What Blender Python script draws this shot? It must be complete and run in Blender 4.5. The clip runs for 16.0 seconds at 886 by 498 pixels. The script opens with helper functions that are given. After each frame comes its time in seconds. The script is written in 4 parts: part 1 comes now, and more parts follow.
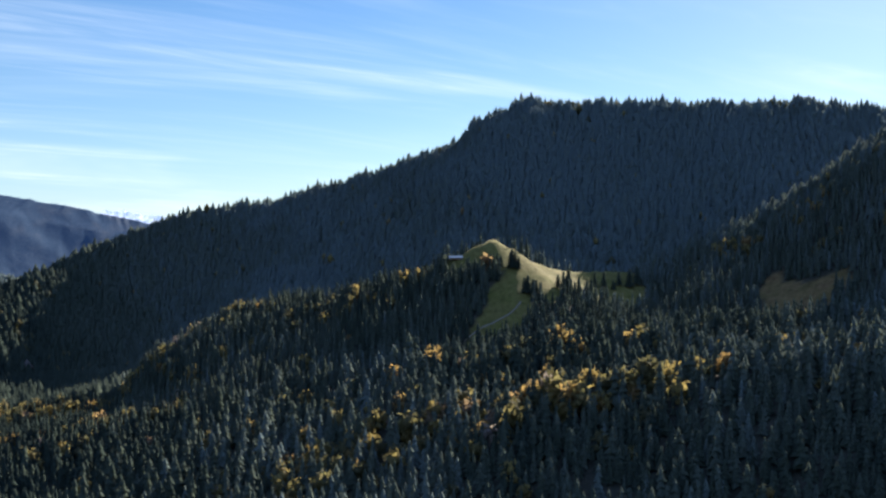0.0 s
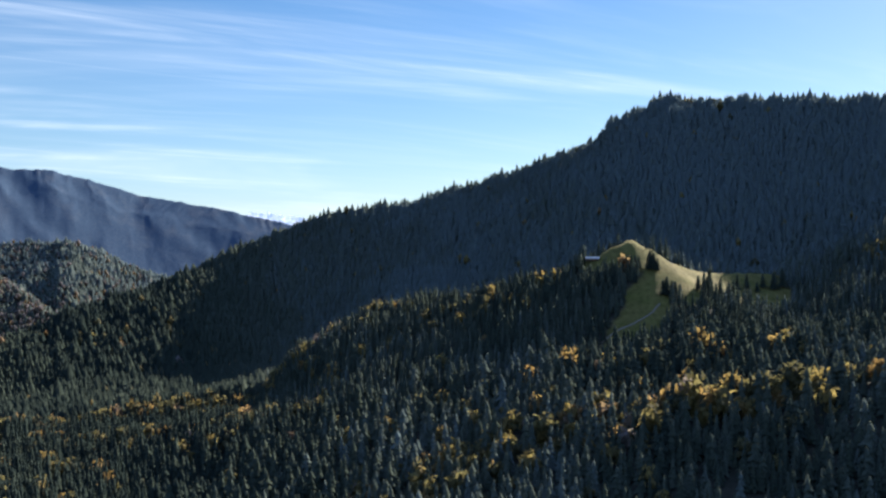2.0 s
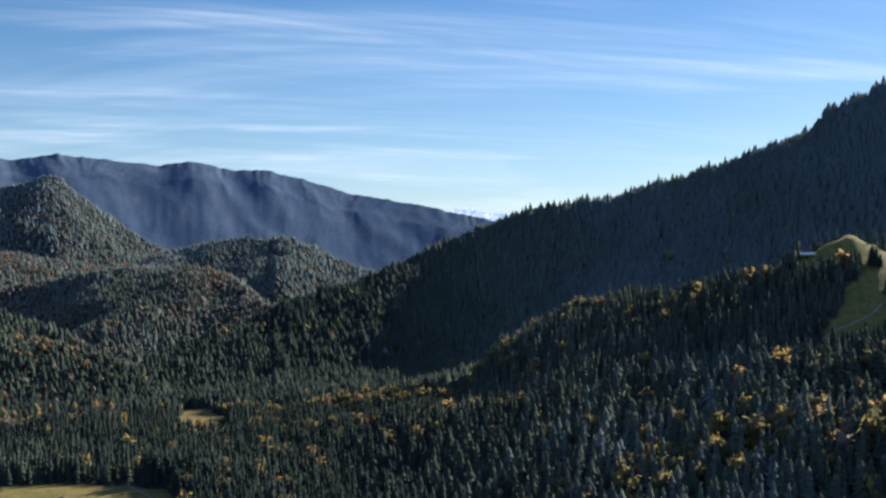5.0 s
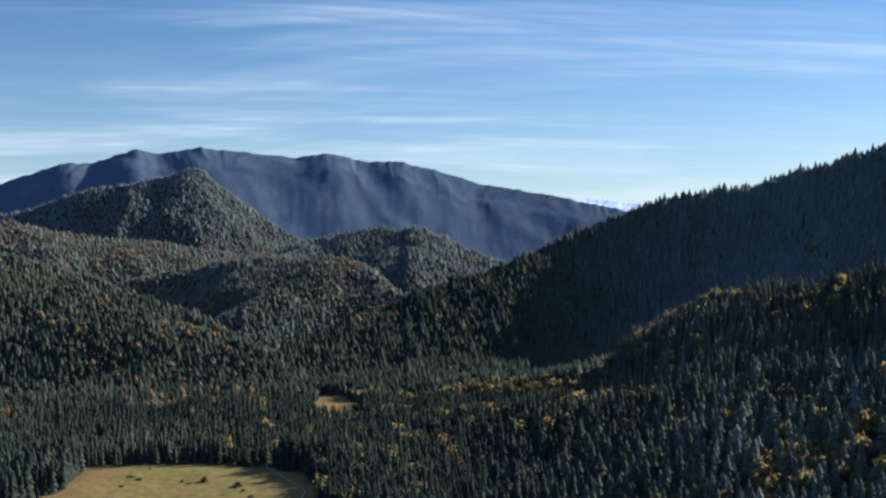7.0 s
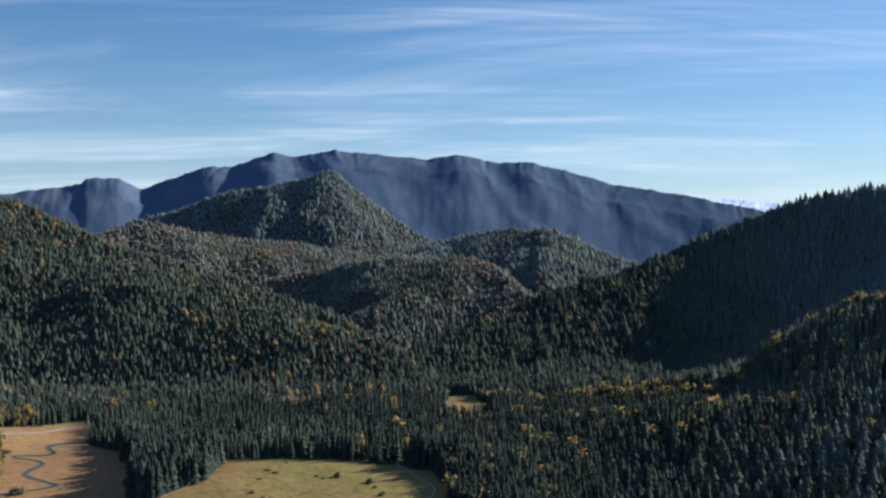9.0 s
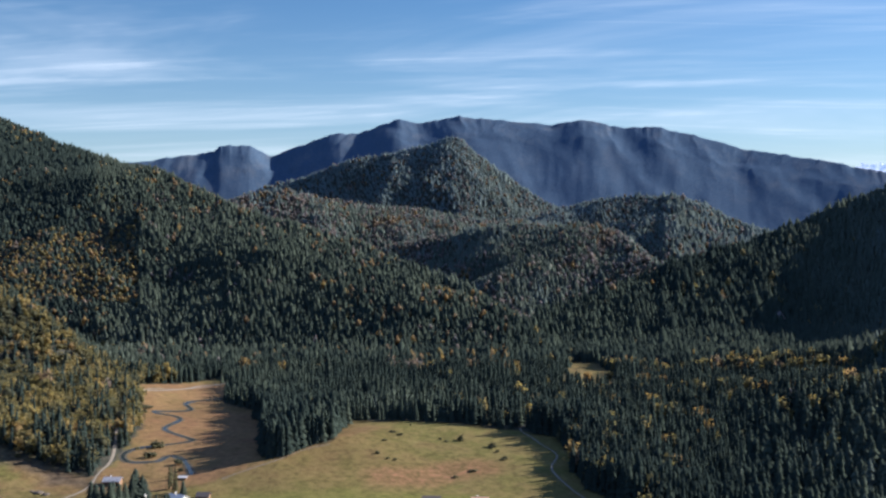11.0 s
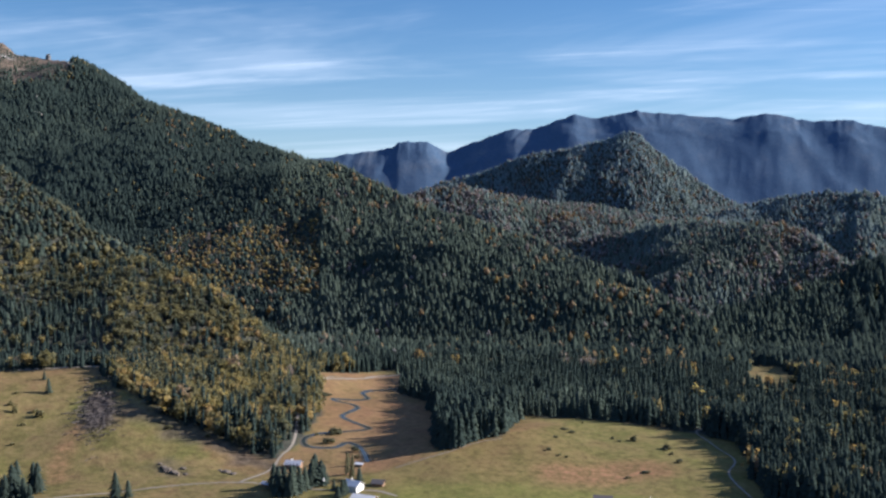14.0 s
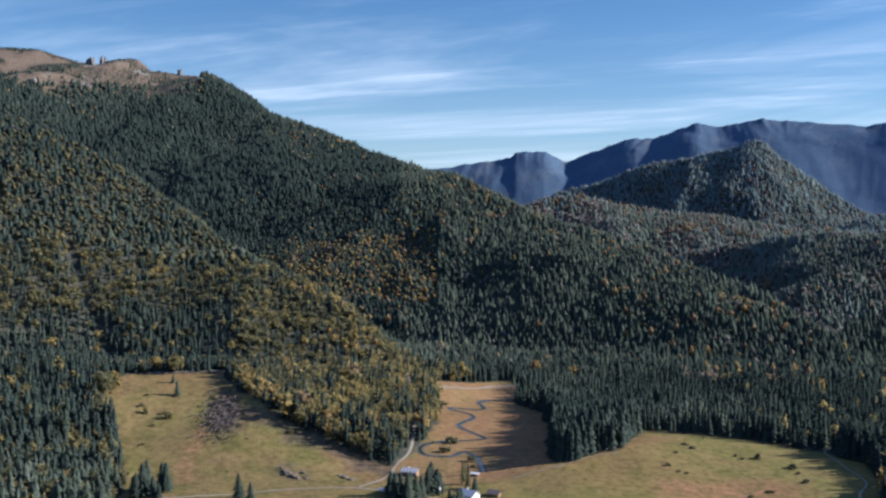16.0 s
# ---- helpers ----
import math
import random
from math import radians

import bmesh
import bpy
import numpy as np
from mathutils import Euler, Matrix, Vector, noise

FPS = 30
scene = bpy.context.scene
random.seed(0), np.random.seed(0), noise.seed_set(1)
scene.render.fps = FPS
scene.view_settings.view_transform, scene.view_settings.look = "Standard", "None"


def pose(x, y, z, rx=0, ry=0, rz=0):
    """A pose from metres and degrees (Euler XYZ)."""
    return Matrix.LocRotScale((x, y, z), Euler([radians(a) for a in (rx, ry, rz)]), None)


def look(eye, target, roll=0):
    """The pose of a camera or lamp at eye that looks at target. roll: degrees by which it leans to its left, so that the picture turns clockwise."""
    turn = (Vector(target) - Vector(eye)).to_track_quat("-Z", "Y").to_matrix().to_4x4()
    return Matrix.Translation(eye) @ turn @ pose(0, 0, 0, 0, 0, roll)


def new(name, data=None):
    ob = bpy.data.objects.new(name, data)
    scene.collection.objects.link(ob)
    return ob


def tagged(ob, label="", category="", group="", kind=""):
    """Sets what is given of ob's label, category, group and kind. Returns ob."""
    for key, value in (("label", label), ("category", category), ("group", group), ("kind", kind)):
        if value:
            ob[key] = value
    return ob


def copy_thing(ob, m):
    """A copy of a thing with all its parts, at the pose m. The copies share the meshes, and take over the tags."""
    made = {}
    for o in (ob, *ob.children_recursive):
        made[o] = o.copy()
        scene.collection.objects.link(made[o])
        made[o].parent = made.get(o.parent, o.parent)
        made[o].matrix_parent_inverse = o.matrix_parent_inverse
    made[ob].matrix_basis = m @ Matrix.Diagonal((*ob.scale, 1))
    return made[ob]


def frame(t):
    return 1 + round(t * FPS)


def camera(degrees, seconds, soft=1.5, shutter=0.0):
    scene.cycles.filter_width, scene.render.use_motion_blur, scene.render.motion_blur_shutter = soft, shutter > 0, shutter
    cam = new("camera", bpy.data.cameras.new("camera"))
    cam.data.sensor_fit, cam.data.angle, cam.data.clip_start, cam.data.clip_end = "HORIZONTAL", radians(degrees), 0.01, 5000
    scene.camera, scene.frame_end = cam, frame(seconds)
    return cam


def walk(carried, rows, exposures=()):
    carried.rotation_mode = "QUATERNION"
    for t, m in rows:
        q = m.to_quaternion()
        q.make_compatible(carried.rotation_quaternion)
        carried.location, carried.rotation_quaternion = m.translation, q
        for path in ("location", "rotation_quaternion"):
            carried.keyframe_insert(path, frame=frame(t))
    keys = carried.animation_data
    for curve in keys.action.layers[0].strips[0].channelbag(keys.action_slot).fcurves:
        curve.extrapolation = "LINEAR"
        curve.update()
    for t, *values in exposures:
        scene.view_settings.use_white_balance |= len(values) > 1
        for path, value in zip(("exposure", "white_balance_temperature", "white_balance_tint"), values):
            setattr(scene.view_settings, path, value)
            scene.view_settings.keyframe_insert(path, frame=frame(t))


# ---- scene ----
EYE = (0.0, 0.0, 230.0)
SUN_AZ, SUN_EL = 28.0, 26.0
cam = camera(47.6, 16.0, soft=2.5)
# seconds, turn to the left, tilt up, roll
TURNS = [
    (0.0, 0.018, -0.028, 0.188),
    (0.5, 1.986, -0.019, 0.190),
    (1.0, 3.900, -0.003, 0.135),
    (1.5, 5.811, 0.016, 0.146),
    (2.0, 7.750, 0.037, 0.135),
    (2.5, 9.727, 0.059, 0.146),
    (3.0, 11.646, 0.085, 0.165),
    (3.5, 13.546, 0.110, 0.105),
    (4.0, 15.433, 0.129, 0.159),
    (6.5, 24.861, -0.717, 0.130),
    (7.0, 26.691, -0.700, 0.104),
    (7.5, 28.569, -0.677, 0.047),
    (8.0, 30.451, -0.655, 0.057),
    (8.5, 32.284, -0.651, 0.064),
    (9.0, 34.092, -0.639, 0.075),
    (11.5, 42.894, -2.867, -0.068),
    (12.0, 44.645, -2.874, -0.141),
    (12.5, 46.297, -2.849, -0.204),
    (13.0, 47.943, -2.850, -0.275),
    (13.5, 49.566, -2.845, -0.281),
    (14.0, 51.057, -2.837, -0.317),
    (14.5, 52.652, -2.837, -0.323),
    (15.0, 54.226, -2.514, -0.315),
    (15.5, 56.050, -2.315, -0.376),
    (16.0, 57.751, -2.307, -0.391),
]
LIGHT = [(0, 2.2, 6300, 15), (4, 2.05, 6200, 15), (9, 1.85, 6050, 15), (12, 1.92, 5800, 16), (16, 1.92, 5650, 16)]
walk(cam, [(t, pose(*EYE, 90 + tilt, roll, turn)) for t, turn, tilt, roll in TURNS], LIGHT)

# ---- daylight ----
world = bpy.data.worlds.new("sky")
scene.world = world
world.use_nodes = True
wn, wl = world.node_tree.nodes, world.node_tree.links
wn.clear()
sky = wn.new("ShaderNodeTexSky")
sky.sky_type, sky.sun_disc = "NISHITA", False
sky.sun_elevation, sky.sun_rotation = radians(SUN_EL), radians(SUN_AZ)
sky.altitude, sky.air_density, sky.dust_density, sky.ozone_density = 1000, 1.0, 0.35, 3.0
back = wn.new("ShaderNodeBackground")
back.inputs["Strength"].default_value = 0.05
wout = wn.new("ShaderNodeOutputWorld")
wl.new(back.outputs[0], wout.inputs[0])


def wmath(op, a, b=0.0, clamp=False):
    n = wn.new("ShaderNodeMath")
    n.operation, n.use_clamp = op, clamp
    for k, v in enumerate((a, b)):
        if isinstance(v, (int, float)):
            n.inputs[k].default_value = v
        else:
            wl.new(v, n.inputs[k])
    return n.outputs[0]


# thin cirrus: stretched noise on a high flat layer
geo = wn.new("ShaderNodeTexCoord")
sep = wn.new("ShaderNodeSeparateXYZ")
wl.new(geo.outputs["Generated"], sep.inputs[0])
up = wmath("MAXIMUM", wmath("ADD", sep.outputs[2], 0.10), 0.03)
comb = wn.new("ShaderNodeCombineXYZ")
wl.new(wmath("DIVIDE", sep.outputs[0], up), comb.inputs[0])
wl.new(wmath("DIVIDE", sep.outputs[1], up), comb.inputs[1])


def cirrus(turn, long, wide, detail, low, high, rough=0.6, warp=0.7):
    m = wn.new("ShaderNodeMapping")
    m.vector_type = "TEXTURE"
    m.inputs["Rotation"].default_value = (0, 0, radians(turn))
    m.inputs["Scale"].default_value = (long, wide, 1)
    wl.new(comb.outputs[0], m.inputs[0])
    n = wn.new("ShaderNodeTexNoise")
    n.inputs["Scale"].default_value, n.inputs["Detail"].default_value = 1.0, detail
    n.inputs["Roughness"].default_value, n.inputs["Distortion"].default_value = rough, warp
    wl.new(m.outputs[0], n.inputs["Vector"])
    r = wn.new("ShaderNodeMapRange")
    r.interpolation_type = "SMOOTHSTEP"
    r.inputs["From Min"].default_value, r.inputs["From Max"].default_value = low, high
    wl.new(n.outputs[0], r.inputs[0])
    return r.outputs[0]


veil = cirrus(30, 3.2, 1.2, 5, 0.43, 0.70)
streak = cirrus(36, 2.2, 0.42, 9, 0.44, 0.74, 0.62, 1.6)
low_haze = wmath("POWER", wmath("SUBTRACT", 1.0, wmath("MAXIMUM", sep.outputs[2], 0.0), True), 9.0)
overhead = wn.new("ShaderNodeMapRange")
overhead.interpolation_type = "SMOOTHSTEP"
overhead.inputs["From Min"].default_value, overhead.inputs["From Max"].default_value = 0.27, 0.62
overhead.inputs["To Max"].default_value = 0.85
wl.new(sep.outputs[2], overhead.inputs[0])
cloud = wmath("ADD", wmath("MULTIPLY", streak, wmath("ADD", wmath("MULTIPLY", veil, 0.42), 0.07)), wmath("MULTIPLY", veil, 0.30))
pale = wn.new("ShaderNodeMix")
pale.data_type = "RGBA"
wl.new(wmath("MULTIPLY", low_haze, 0.6), pale.inputs["Factor"])
deep = wn.new("ShaderNodeHueSaturation")
deep.inputs["Saturation"].default_value, deep.inputs["Value"].default_value = 1.25, 0.55
wl.new(sky.outputs[0], deep.inputs["Color"])
wl.new(deep.outputs[0], pale.inputs[6])
pale.inputs[7].default_value = (2.75, 3.9, 4.5, 1)
tint = wn.new("ShaderNodeMix")
tint.data_type = "RGBA"
wl.new(wmath("MULTIPLY", cloud, 0.7, True), tint.inputs["Factor"])
wl.new(pale.outputs[2], tint.inputs[6])
tint.inputs[7].default_value = (6.0, 6.5, 6.8, 1)
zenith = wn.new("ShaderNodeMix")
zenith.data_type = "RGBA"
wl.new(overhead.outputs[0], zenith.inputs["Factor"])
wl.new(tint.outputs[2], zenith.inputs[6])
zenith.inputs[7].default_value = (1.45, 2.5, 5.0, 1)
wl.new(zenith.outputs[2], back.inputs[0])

sun = new("sun", bpy.data.lights.new("sun", "SUN"))
sun.data.energy, sun.data.angle, sun.data.color = 4.5, radians(0.53), (1.0, 0.91, 0.77)
toward = Vector((math.sin(radians(SUN_AZ)) * math.cos(radians(SUN_EL)), math.cos(radians(SUN_AZ)) * math.cos(radians(SUN_EL)), math.sin(radians(SUN_EL))))
sun.matrix_world = look(toward * 3000, (0, 0, 0))

# ---- materials ----
class Paint:
    """A small helper round one node material."""

    def __init__(self, name, rough=0.85, spec=0.2):
        self.mat = bpy.data.materials.new(name)
        self.mat.use_nodes = True
        self.n, self.l = self.mat.node_tree.nodes, self.mat.node_tree.links
        self.bsdf = self.n["Principled BSDF"]
        self.bsdf.inputs["Roughness"].default_value = rough
        self.bsdf.inputs["Specular IOR Level"].default_value = spec

    def put(self, socket, value):
        if isinstance(value, (int, float)):
            socket.default_value = value
        elif isinstance(value, tuple):
            socket.default_value = (*value, 1)[:4] if len(socket.default_value) == 4 else value
        else:
            self.l.new(value, socket)

    def attr(self, name):
        a = self.n.new("ShaderNodeAttribute")
        a.attribute_name = name
        return a.outputs["Fac"]

    def place(self):
        return self.n.new("ShaderNodeNewGeometry").outputs["Position"]

    def noise(self, size, detail=4, rough=0.55, stretch=(1, 1, 1), vec=None):
        m = self.n.new("ShaderNodeMapping")
        m.inputs["Scale"].default_value = [k / size for k in stretch]
        self.l.new(vec or self.place(), m.inputs[0])
        t = self.n.new("ShaderNodeTexNoise")
        t.inputs["Scale"].default_value, t.inputs["Detail"].default_value, t.inputs["Roughness"].default_value = 1, detail, rough
        self.l.new(m.outputs[0], t.inputs["Vector"])
        return t.outputs[0]

    def ramp(self, fac, stops):
        r = self.n.new("ShaderNodeValToRGB")
        e = r.color_ramp.elements
        while len(e) < len(stops):
            e.new(0.5)
        for k, (p, c) in enumerate(stops):
            e[k].position, e[k].color = p, (*c, 1) if isinstance(c, tuple) else (c, c, c, 1)
        self.put(r.inputs[0], fac)
        return r.outputs[0]

    def mix(self, fac, a, b, how="MIX"):
        m = self.n.new("ShaderNodeMix")
        m.data_type, m.blend_type = "RGBA", how
        self.put(m.inputs["Factor"], fac)
        self.put(m.inputs[6], a)
        self.put(m.inputs[7], b)
        return m.outputs[2]

    def math(self, op, a, b=0.0, clamp=False):
        m = self.n.new("ShaderNodeMath")
        m.operation, m.use_clamp = op, clamp
        self.put(m.inputs[0], a)
        self.put(m.inputs[1], b)
        return m.outputs[0]

    def colour(self, value):
        self.put(self.bsdf.inputs["Base Color"], value)
        return self

    def bump(self, height, dist, strength=1.0):
        b = self.n.new("ShaderNodeBump")
        b.inputs["Distance"].default_value, b.inputs["Strength"].default_value = dist, strength
        self.l.new(height, b.inputs["Height"])
        self.l.new(b.outputs[0], self.bsdf.inputs["Normal"])
        return self

    def translucent(self, col, share):
        t = self.n.new("ShaderNodeBsdfTranslucent")
        self.put(t.inputs[0], col)
        m = self.n.new("ShaderNodeMixShader")
        m.inputs[0].default_value = share
        self.l.new(self.bsdf.outputs[0], m.inputs[1])
        self.l.new(t.outputs[0], m.inputs[2])
        self.l.new(m.outputs[0], self.n["Material Output"].inputs[0])
        return self


def plain(name, col, rough=0.8, size=1.0, spread=0.25):
    p = Paint(name, rough)
    f = p.noise(size, 5)
    return p.colour(p.mix(f, tuple(c * (1 - spread) for c in col), tuple(min(1, c * (1 + spread)) for c in col))).mat


def needle_paint():
    p = Paint("spruce_needles", 0.9, 0.0)
    # the pale blue-green end is painted haze for distant stands
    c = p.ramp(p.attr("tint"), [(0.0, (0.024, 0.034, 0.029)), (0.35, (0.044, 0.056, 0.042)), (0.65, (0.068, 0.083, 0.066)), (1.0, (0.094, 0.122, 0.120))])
    f = p.noise(1.5, 3, 0.65)
    c = p.mix(1.0, c, p.ramp(f, [(0.32, 0.7), (0.68, 1.3)]), "MULTIPLY")
    return p.colour(c).bump(f, 0.9, 0.5).translucent(p.mix(1.0, c, (1.5, 1.4, 0.85), "MULTIPLY"), 0.25).mat


def leaf_paint():
    p = Paint("autumn_leaves", 0.85, 0.05)
    # the last, greyed mauve stop is haze painted into far woods
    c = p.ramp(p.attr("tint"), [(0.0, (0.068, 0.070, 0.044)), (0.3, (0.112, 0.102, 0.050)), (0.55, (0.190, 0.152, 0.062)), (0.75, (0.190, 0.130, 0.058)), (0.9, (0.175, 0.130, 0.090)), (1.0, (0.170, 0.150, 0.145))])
    f = p.noise(1.3, 3, 0.65)
    c = p.mix(1.0, c, p.ramp(f, [(0.32, 0.5), (0.68, 1.5)]), "MULTIPLY")
    return p.colour(c).bump(f, 0.9, 0.6).translucent(p.mix(1.0, c, (1.3, 1.25, 0.95), "MULTIPLY"), 0.5).mat


def ground_paint():
    p = Paint("alpine_ground", 0.95, 0.04)
    big, mid, small, fine = p.noise(120, 5), p.noise(24, 6, 0.65), p.noise(7, 5, 0.7), p.noise(1.8, 5, 0.7)
    grass = p.ramp(mid, [(0.3, (0.064, 0.057, 0.019)), (0.45, (0.089, 0.072, 0.027)), (0.55, (0.108, 0.081, 0.034)), (0.7, (0.086, 0.057, 0.027))])
    moor = p.ramp(mid, [(0.3, (0.101, 0.065, 0.029)), (0.5, (0.136, 0.082, 0.04)), (0.7, (0.118, 0.064, 0.034))])
    lush = p.ramp(mid, [(0.3, (0.076, 0.084, 0.019)), (0.7, (0.103, 0.097, 0.028))])
    red = p.ramp(small, [(0.3, (0.105, 0.058, 0.030)), (0.7, (0.155, 0.084, 0.044))])
    floor = p.ramp(mid, [(0.3, (0.028, 0.031, 0.025)), (0.7, (0.046, 0.044, 0.033))])
    alp = p.ramp(mid, [(0.3, (0.052, 0.042, 0.031)), (0.5, (0.088, 0.068, 0.050)), (0.7, (0.078, 0.054, 0.043))])
    rock = p.ramp(fine, [(0.3, (0.16, 0.155, 0.145)), (0.7, (0.34, 0.33, 0.31))])
    scar = p.ramp(small, [(0.3, (0.03, 0.026, 0.022)), (0.7, (0.07, 0.055, 0.042))])
    c = p.mix(p.attr("moor"), grass, moor)
    c = p.mix(p.attr("lush"), c, lush)
    c = p.mix(p.math("MULTIPLY", p.attr("red"), p.ramp(small, [(0.35, 0.2), (0.6, 1.0)])), c, red)
    c = p.mix(p.attr("scar"), c, scar)
    c = p.mix(p.attr("wood"), c, floor)
    c = p.mix(p.attr("alp"), c, alp)
    c = p.mix(p.attr("rock"), c, rock)
    c = p.mix(0.5, c, p.ramp(big, [(0.3, 0.7), (0.7, 1.25)]), "MULTIPLY")
    c = p.mix(0.6, c, p.ramp(small, [(0.34, 0.5), (0.5, 1.0), (0.66, 1.4)]), "MULTIPLY")
    c = p.mix(0.5, c, p.ramp(fine, [(0.3, 0.6), (0.7, 1.35)]), "MULTIPLY")
    return p.colour(c).bump(p.mix(0.5, fine, small), 1.6, 0.7).mat


def far_haze_paint(name, tones):
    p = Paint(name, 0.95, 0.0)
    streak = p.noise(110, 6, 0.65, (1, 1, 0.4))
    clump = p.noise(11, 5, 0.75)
    # wood and rock tones both carry the blue of distance haze in their colour
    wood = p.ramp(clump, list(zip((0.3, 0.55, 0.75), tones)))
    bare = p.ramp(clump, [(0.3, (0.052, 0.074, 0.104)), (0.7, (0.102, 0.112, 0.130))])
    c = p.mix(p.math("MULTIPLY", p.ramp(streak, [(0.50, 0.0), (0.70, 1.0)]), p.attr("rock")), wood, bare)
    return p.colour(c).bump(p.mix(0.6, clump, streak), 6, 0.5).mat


def glowing_snow_paint():
    p = Paint("glowing_snow_peak", 0.9, 0.1)
    # the blue tone paints shaded faces into the snow colour
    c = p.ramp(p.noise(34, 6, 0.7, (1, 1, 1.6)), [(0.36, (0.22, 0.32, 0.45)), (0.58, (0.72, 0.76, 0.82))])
    # faint emission brightens the peaks, which are no light source
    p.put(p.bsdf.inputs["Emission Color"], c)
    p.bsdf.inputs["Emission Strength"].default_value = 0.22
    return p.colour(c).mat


NEEDLE, LEAF, GROUND, SNOW = needle_paint(), leaf_paint(), ground_paint(), glowing_snow_paint()
# blue tones here stand in for the haze in front of the range
FAR_HAZED = far_haze_paint("far_mountain_hazed", ((0.036, 0.060, 0.095), (0.048, 0.075, 0.114), (0.076, 0.086, 0.108)))
BARK = plain("bark", (0.09, 0.07, 0.055), 0.9, 0.3)
GRAVEL = plain("gravel", (0.145, 0.125, 0.098), 0.9, 1.5)
SHINGLE = plain("dark_shingle", (0.09, 0.075, 0.065), 0.7, 0.6)
METAL = plain("pale_metal_roof", (0.36, 0.35, 0.33), 0.5, 2.0, 0.12)
PLASTER = plain("white_plaster", (0.62, 0.60, 0.55), 0.85, 0.8, 0.08)
BOARD = plain("weathered_boards", (0.16, 0.10, 0.06), 0.85, 0.4)
STONE = plain("limestone", (0.075, 0.06, 0.045), 0.9, 0.8)
BRUSH = plain("dead_brushwood", (0.06, 0.05, 0.044), 0.9, 0.5)
water = Paint("stream_water", 0.12, 0.22)
WATER = water.colour(water.mix(water.noise(6), (0.012, 0.018, 0.02), (0.025, 0.03, 0.03))).mat
SLATE = plain("grey_roof", (0.22, 0.22, 0.23), 0.6, 1.0, 0.15)
TILE = plain("faded_red_tile", (0.42, 0.24, 0.18), 0.8, 0.5, 0.2)
EARTH = plain("dark_earth", (0.045, 0.04, 0.028), 0.95, 2.0)
PANE = plain("dark_window_glass", (0.03, 0.035, 0.04), 0.1, 0.5, 0.1)
DARK_ROCK = plain("dark_rock", (0.085, 0.085, 0.085), 0.9, 4.0, 0.4)
PALE_ROCK = plain("pale_rock", (0.13, 0.12, 0.105), 0.9, 4.0, 0.3)

# ---- relief: crest lines as x, y, height and side slope ----
SPUR = [(1417, 1189, 296, 0.74), (940, 1628, 379, 0.74), (767, 1738, 455, 0.74), (650, 1785, 479, 0.74), (538, 1853, 479, 0.74), (334, 1931, 496, 0.74), (162, 1973, 506, 0.74), (73, 1999, 473, 0.74), (18, 2020, 425, 0.74), (-97, 2058, 389, 0.74), (-216, 2089, 357, 0.74), (-340, 2123, 324, 0.74), (-465, 2150, 308, 0.74), (-569, 2125, 291, 0.74), (-635, 2075, 258, 0.74), (-697, 2013, 226, 0.74), (-743, 1943, 188, 0.69), (-810, 1818, 150, 0.67), (-867, 1690, 121, 0.65), (-915, 1562, 92, 0.63), (-951, 1433, 61, 0.58), (-964, 1351, 44, 0.54), (-961, 1254, 19, 0.47), (-951, 1186, 4, 0.4), (-945, 1126, -9, 0.34)]
SHOULDER = [(1149, 964, 133, 0.5), (795, 1272, 212, 0.5), (676, 1328, 316, 0.5), (620, 1355, 371, 0.5), (597, 1354, 373, 0.5), (536, 1369, 333, 0.48), (476, 1375, 288, 0.46), (416, 1379, 253, 0.44), (354, 1380, 226, 0.42), (305, 1377, 200, 0.4), (252, 1362, 196, 0.4)]
KNOLL = [(244, 1356, 199, 0.5), (161, 1312, 200, 0.52), (116, 1272, 211, 0.56), (78, 1241, 234, 0.6), (60, 1237, 246, 0.6), (43, 1231, 236, 0.6), (9, 1221, 217, 0.55), (-17, 1221, 190, 0.5), (-181, 1275, 158, 0.42), (-266, 1317, 146, 0.4), (-369, 1350, 87, 0.35), (-410, 1385, 42, 0.3), (-469, 1323, 25, 0.25), (-622, 1221, 5, 0.2), (-785, 1209, -29, 0.15)]
TERRACE = [(739, 881, 181, 0.3), (369, 1015, 154, 0.3), (143, 1020, 134, 0.3), (0, 1000, 116, 0.3), (-143, 1020, 86, 0.3), (-261, 1048, 59, 0.28), (-383, 1052, 34, 0.25), (-563, 1060, 4, 0.2)]
BENCH = [(728, 611, 177, 0.45), (360, 825, 153, 0.45), (290, 842, 135, 0.45), (186, 860, 113, 0.45), (124, 861, 103, 0.42), (44, 849, 86, 0.4), (-7, 850, 65, 0.38), (-104, 844, 42, 0.35), (-181, 851, 31, 0.3)]
MOUND = [(-572, 759, 9, 0.06), (-636, 732, 13, 0.08), (-679, 679, 15, 0.1), (-678, 622, 16, 0.1), (-670, 550, 10, 0.08), (-671, 488, 3, 0.05)]
MEADOW_SLOPE = [(-786, 439, 2, 0.1), (-849, 414, 18, 0.17), (-923, 384, 38, 0.2), (-1033, 378, 54, 0.2), (-1062, 331, 54, 0.2), (-1078, 273, 53, 0.2), (-1142, 201, 62, 0.2), (-1250, 0, 70, 0.2)]
LEFT_HILL = [(-1081, 647, -4, 0.3), (-1113, 632, 36, 0.33), (-1161, 607, 77, 0.36), (-1223, 573, 119, 0.4), (-1296, 529, 147, 0.41), (-1362, 498, 175, 0.42), (-1454, 444, 235, 0.43), (-1552, 390, 291, 0.43), (-1649, 321, 340, 0.43), (-1731, 259, 370, 0.43), (-1899, -66, 434, 0.45), (-1879, -684, 464, 0.45)]
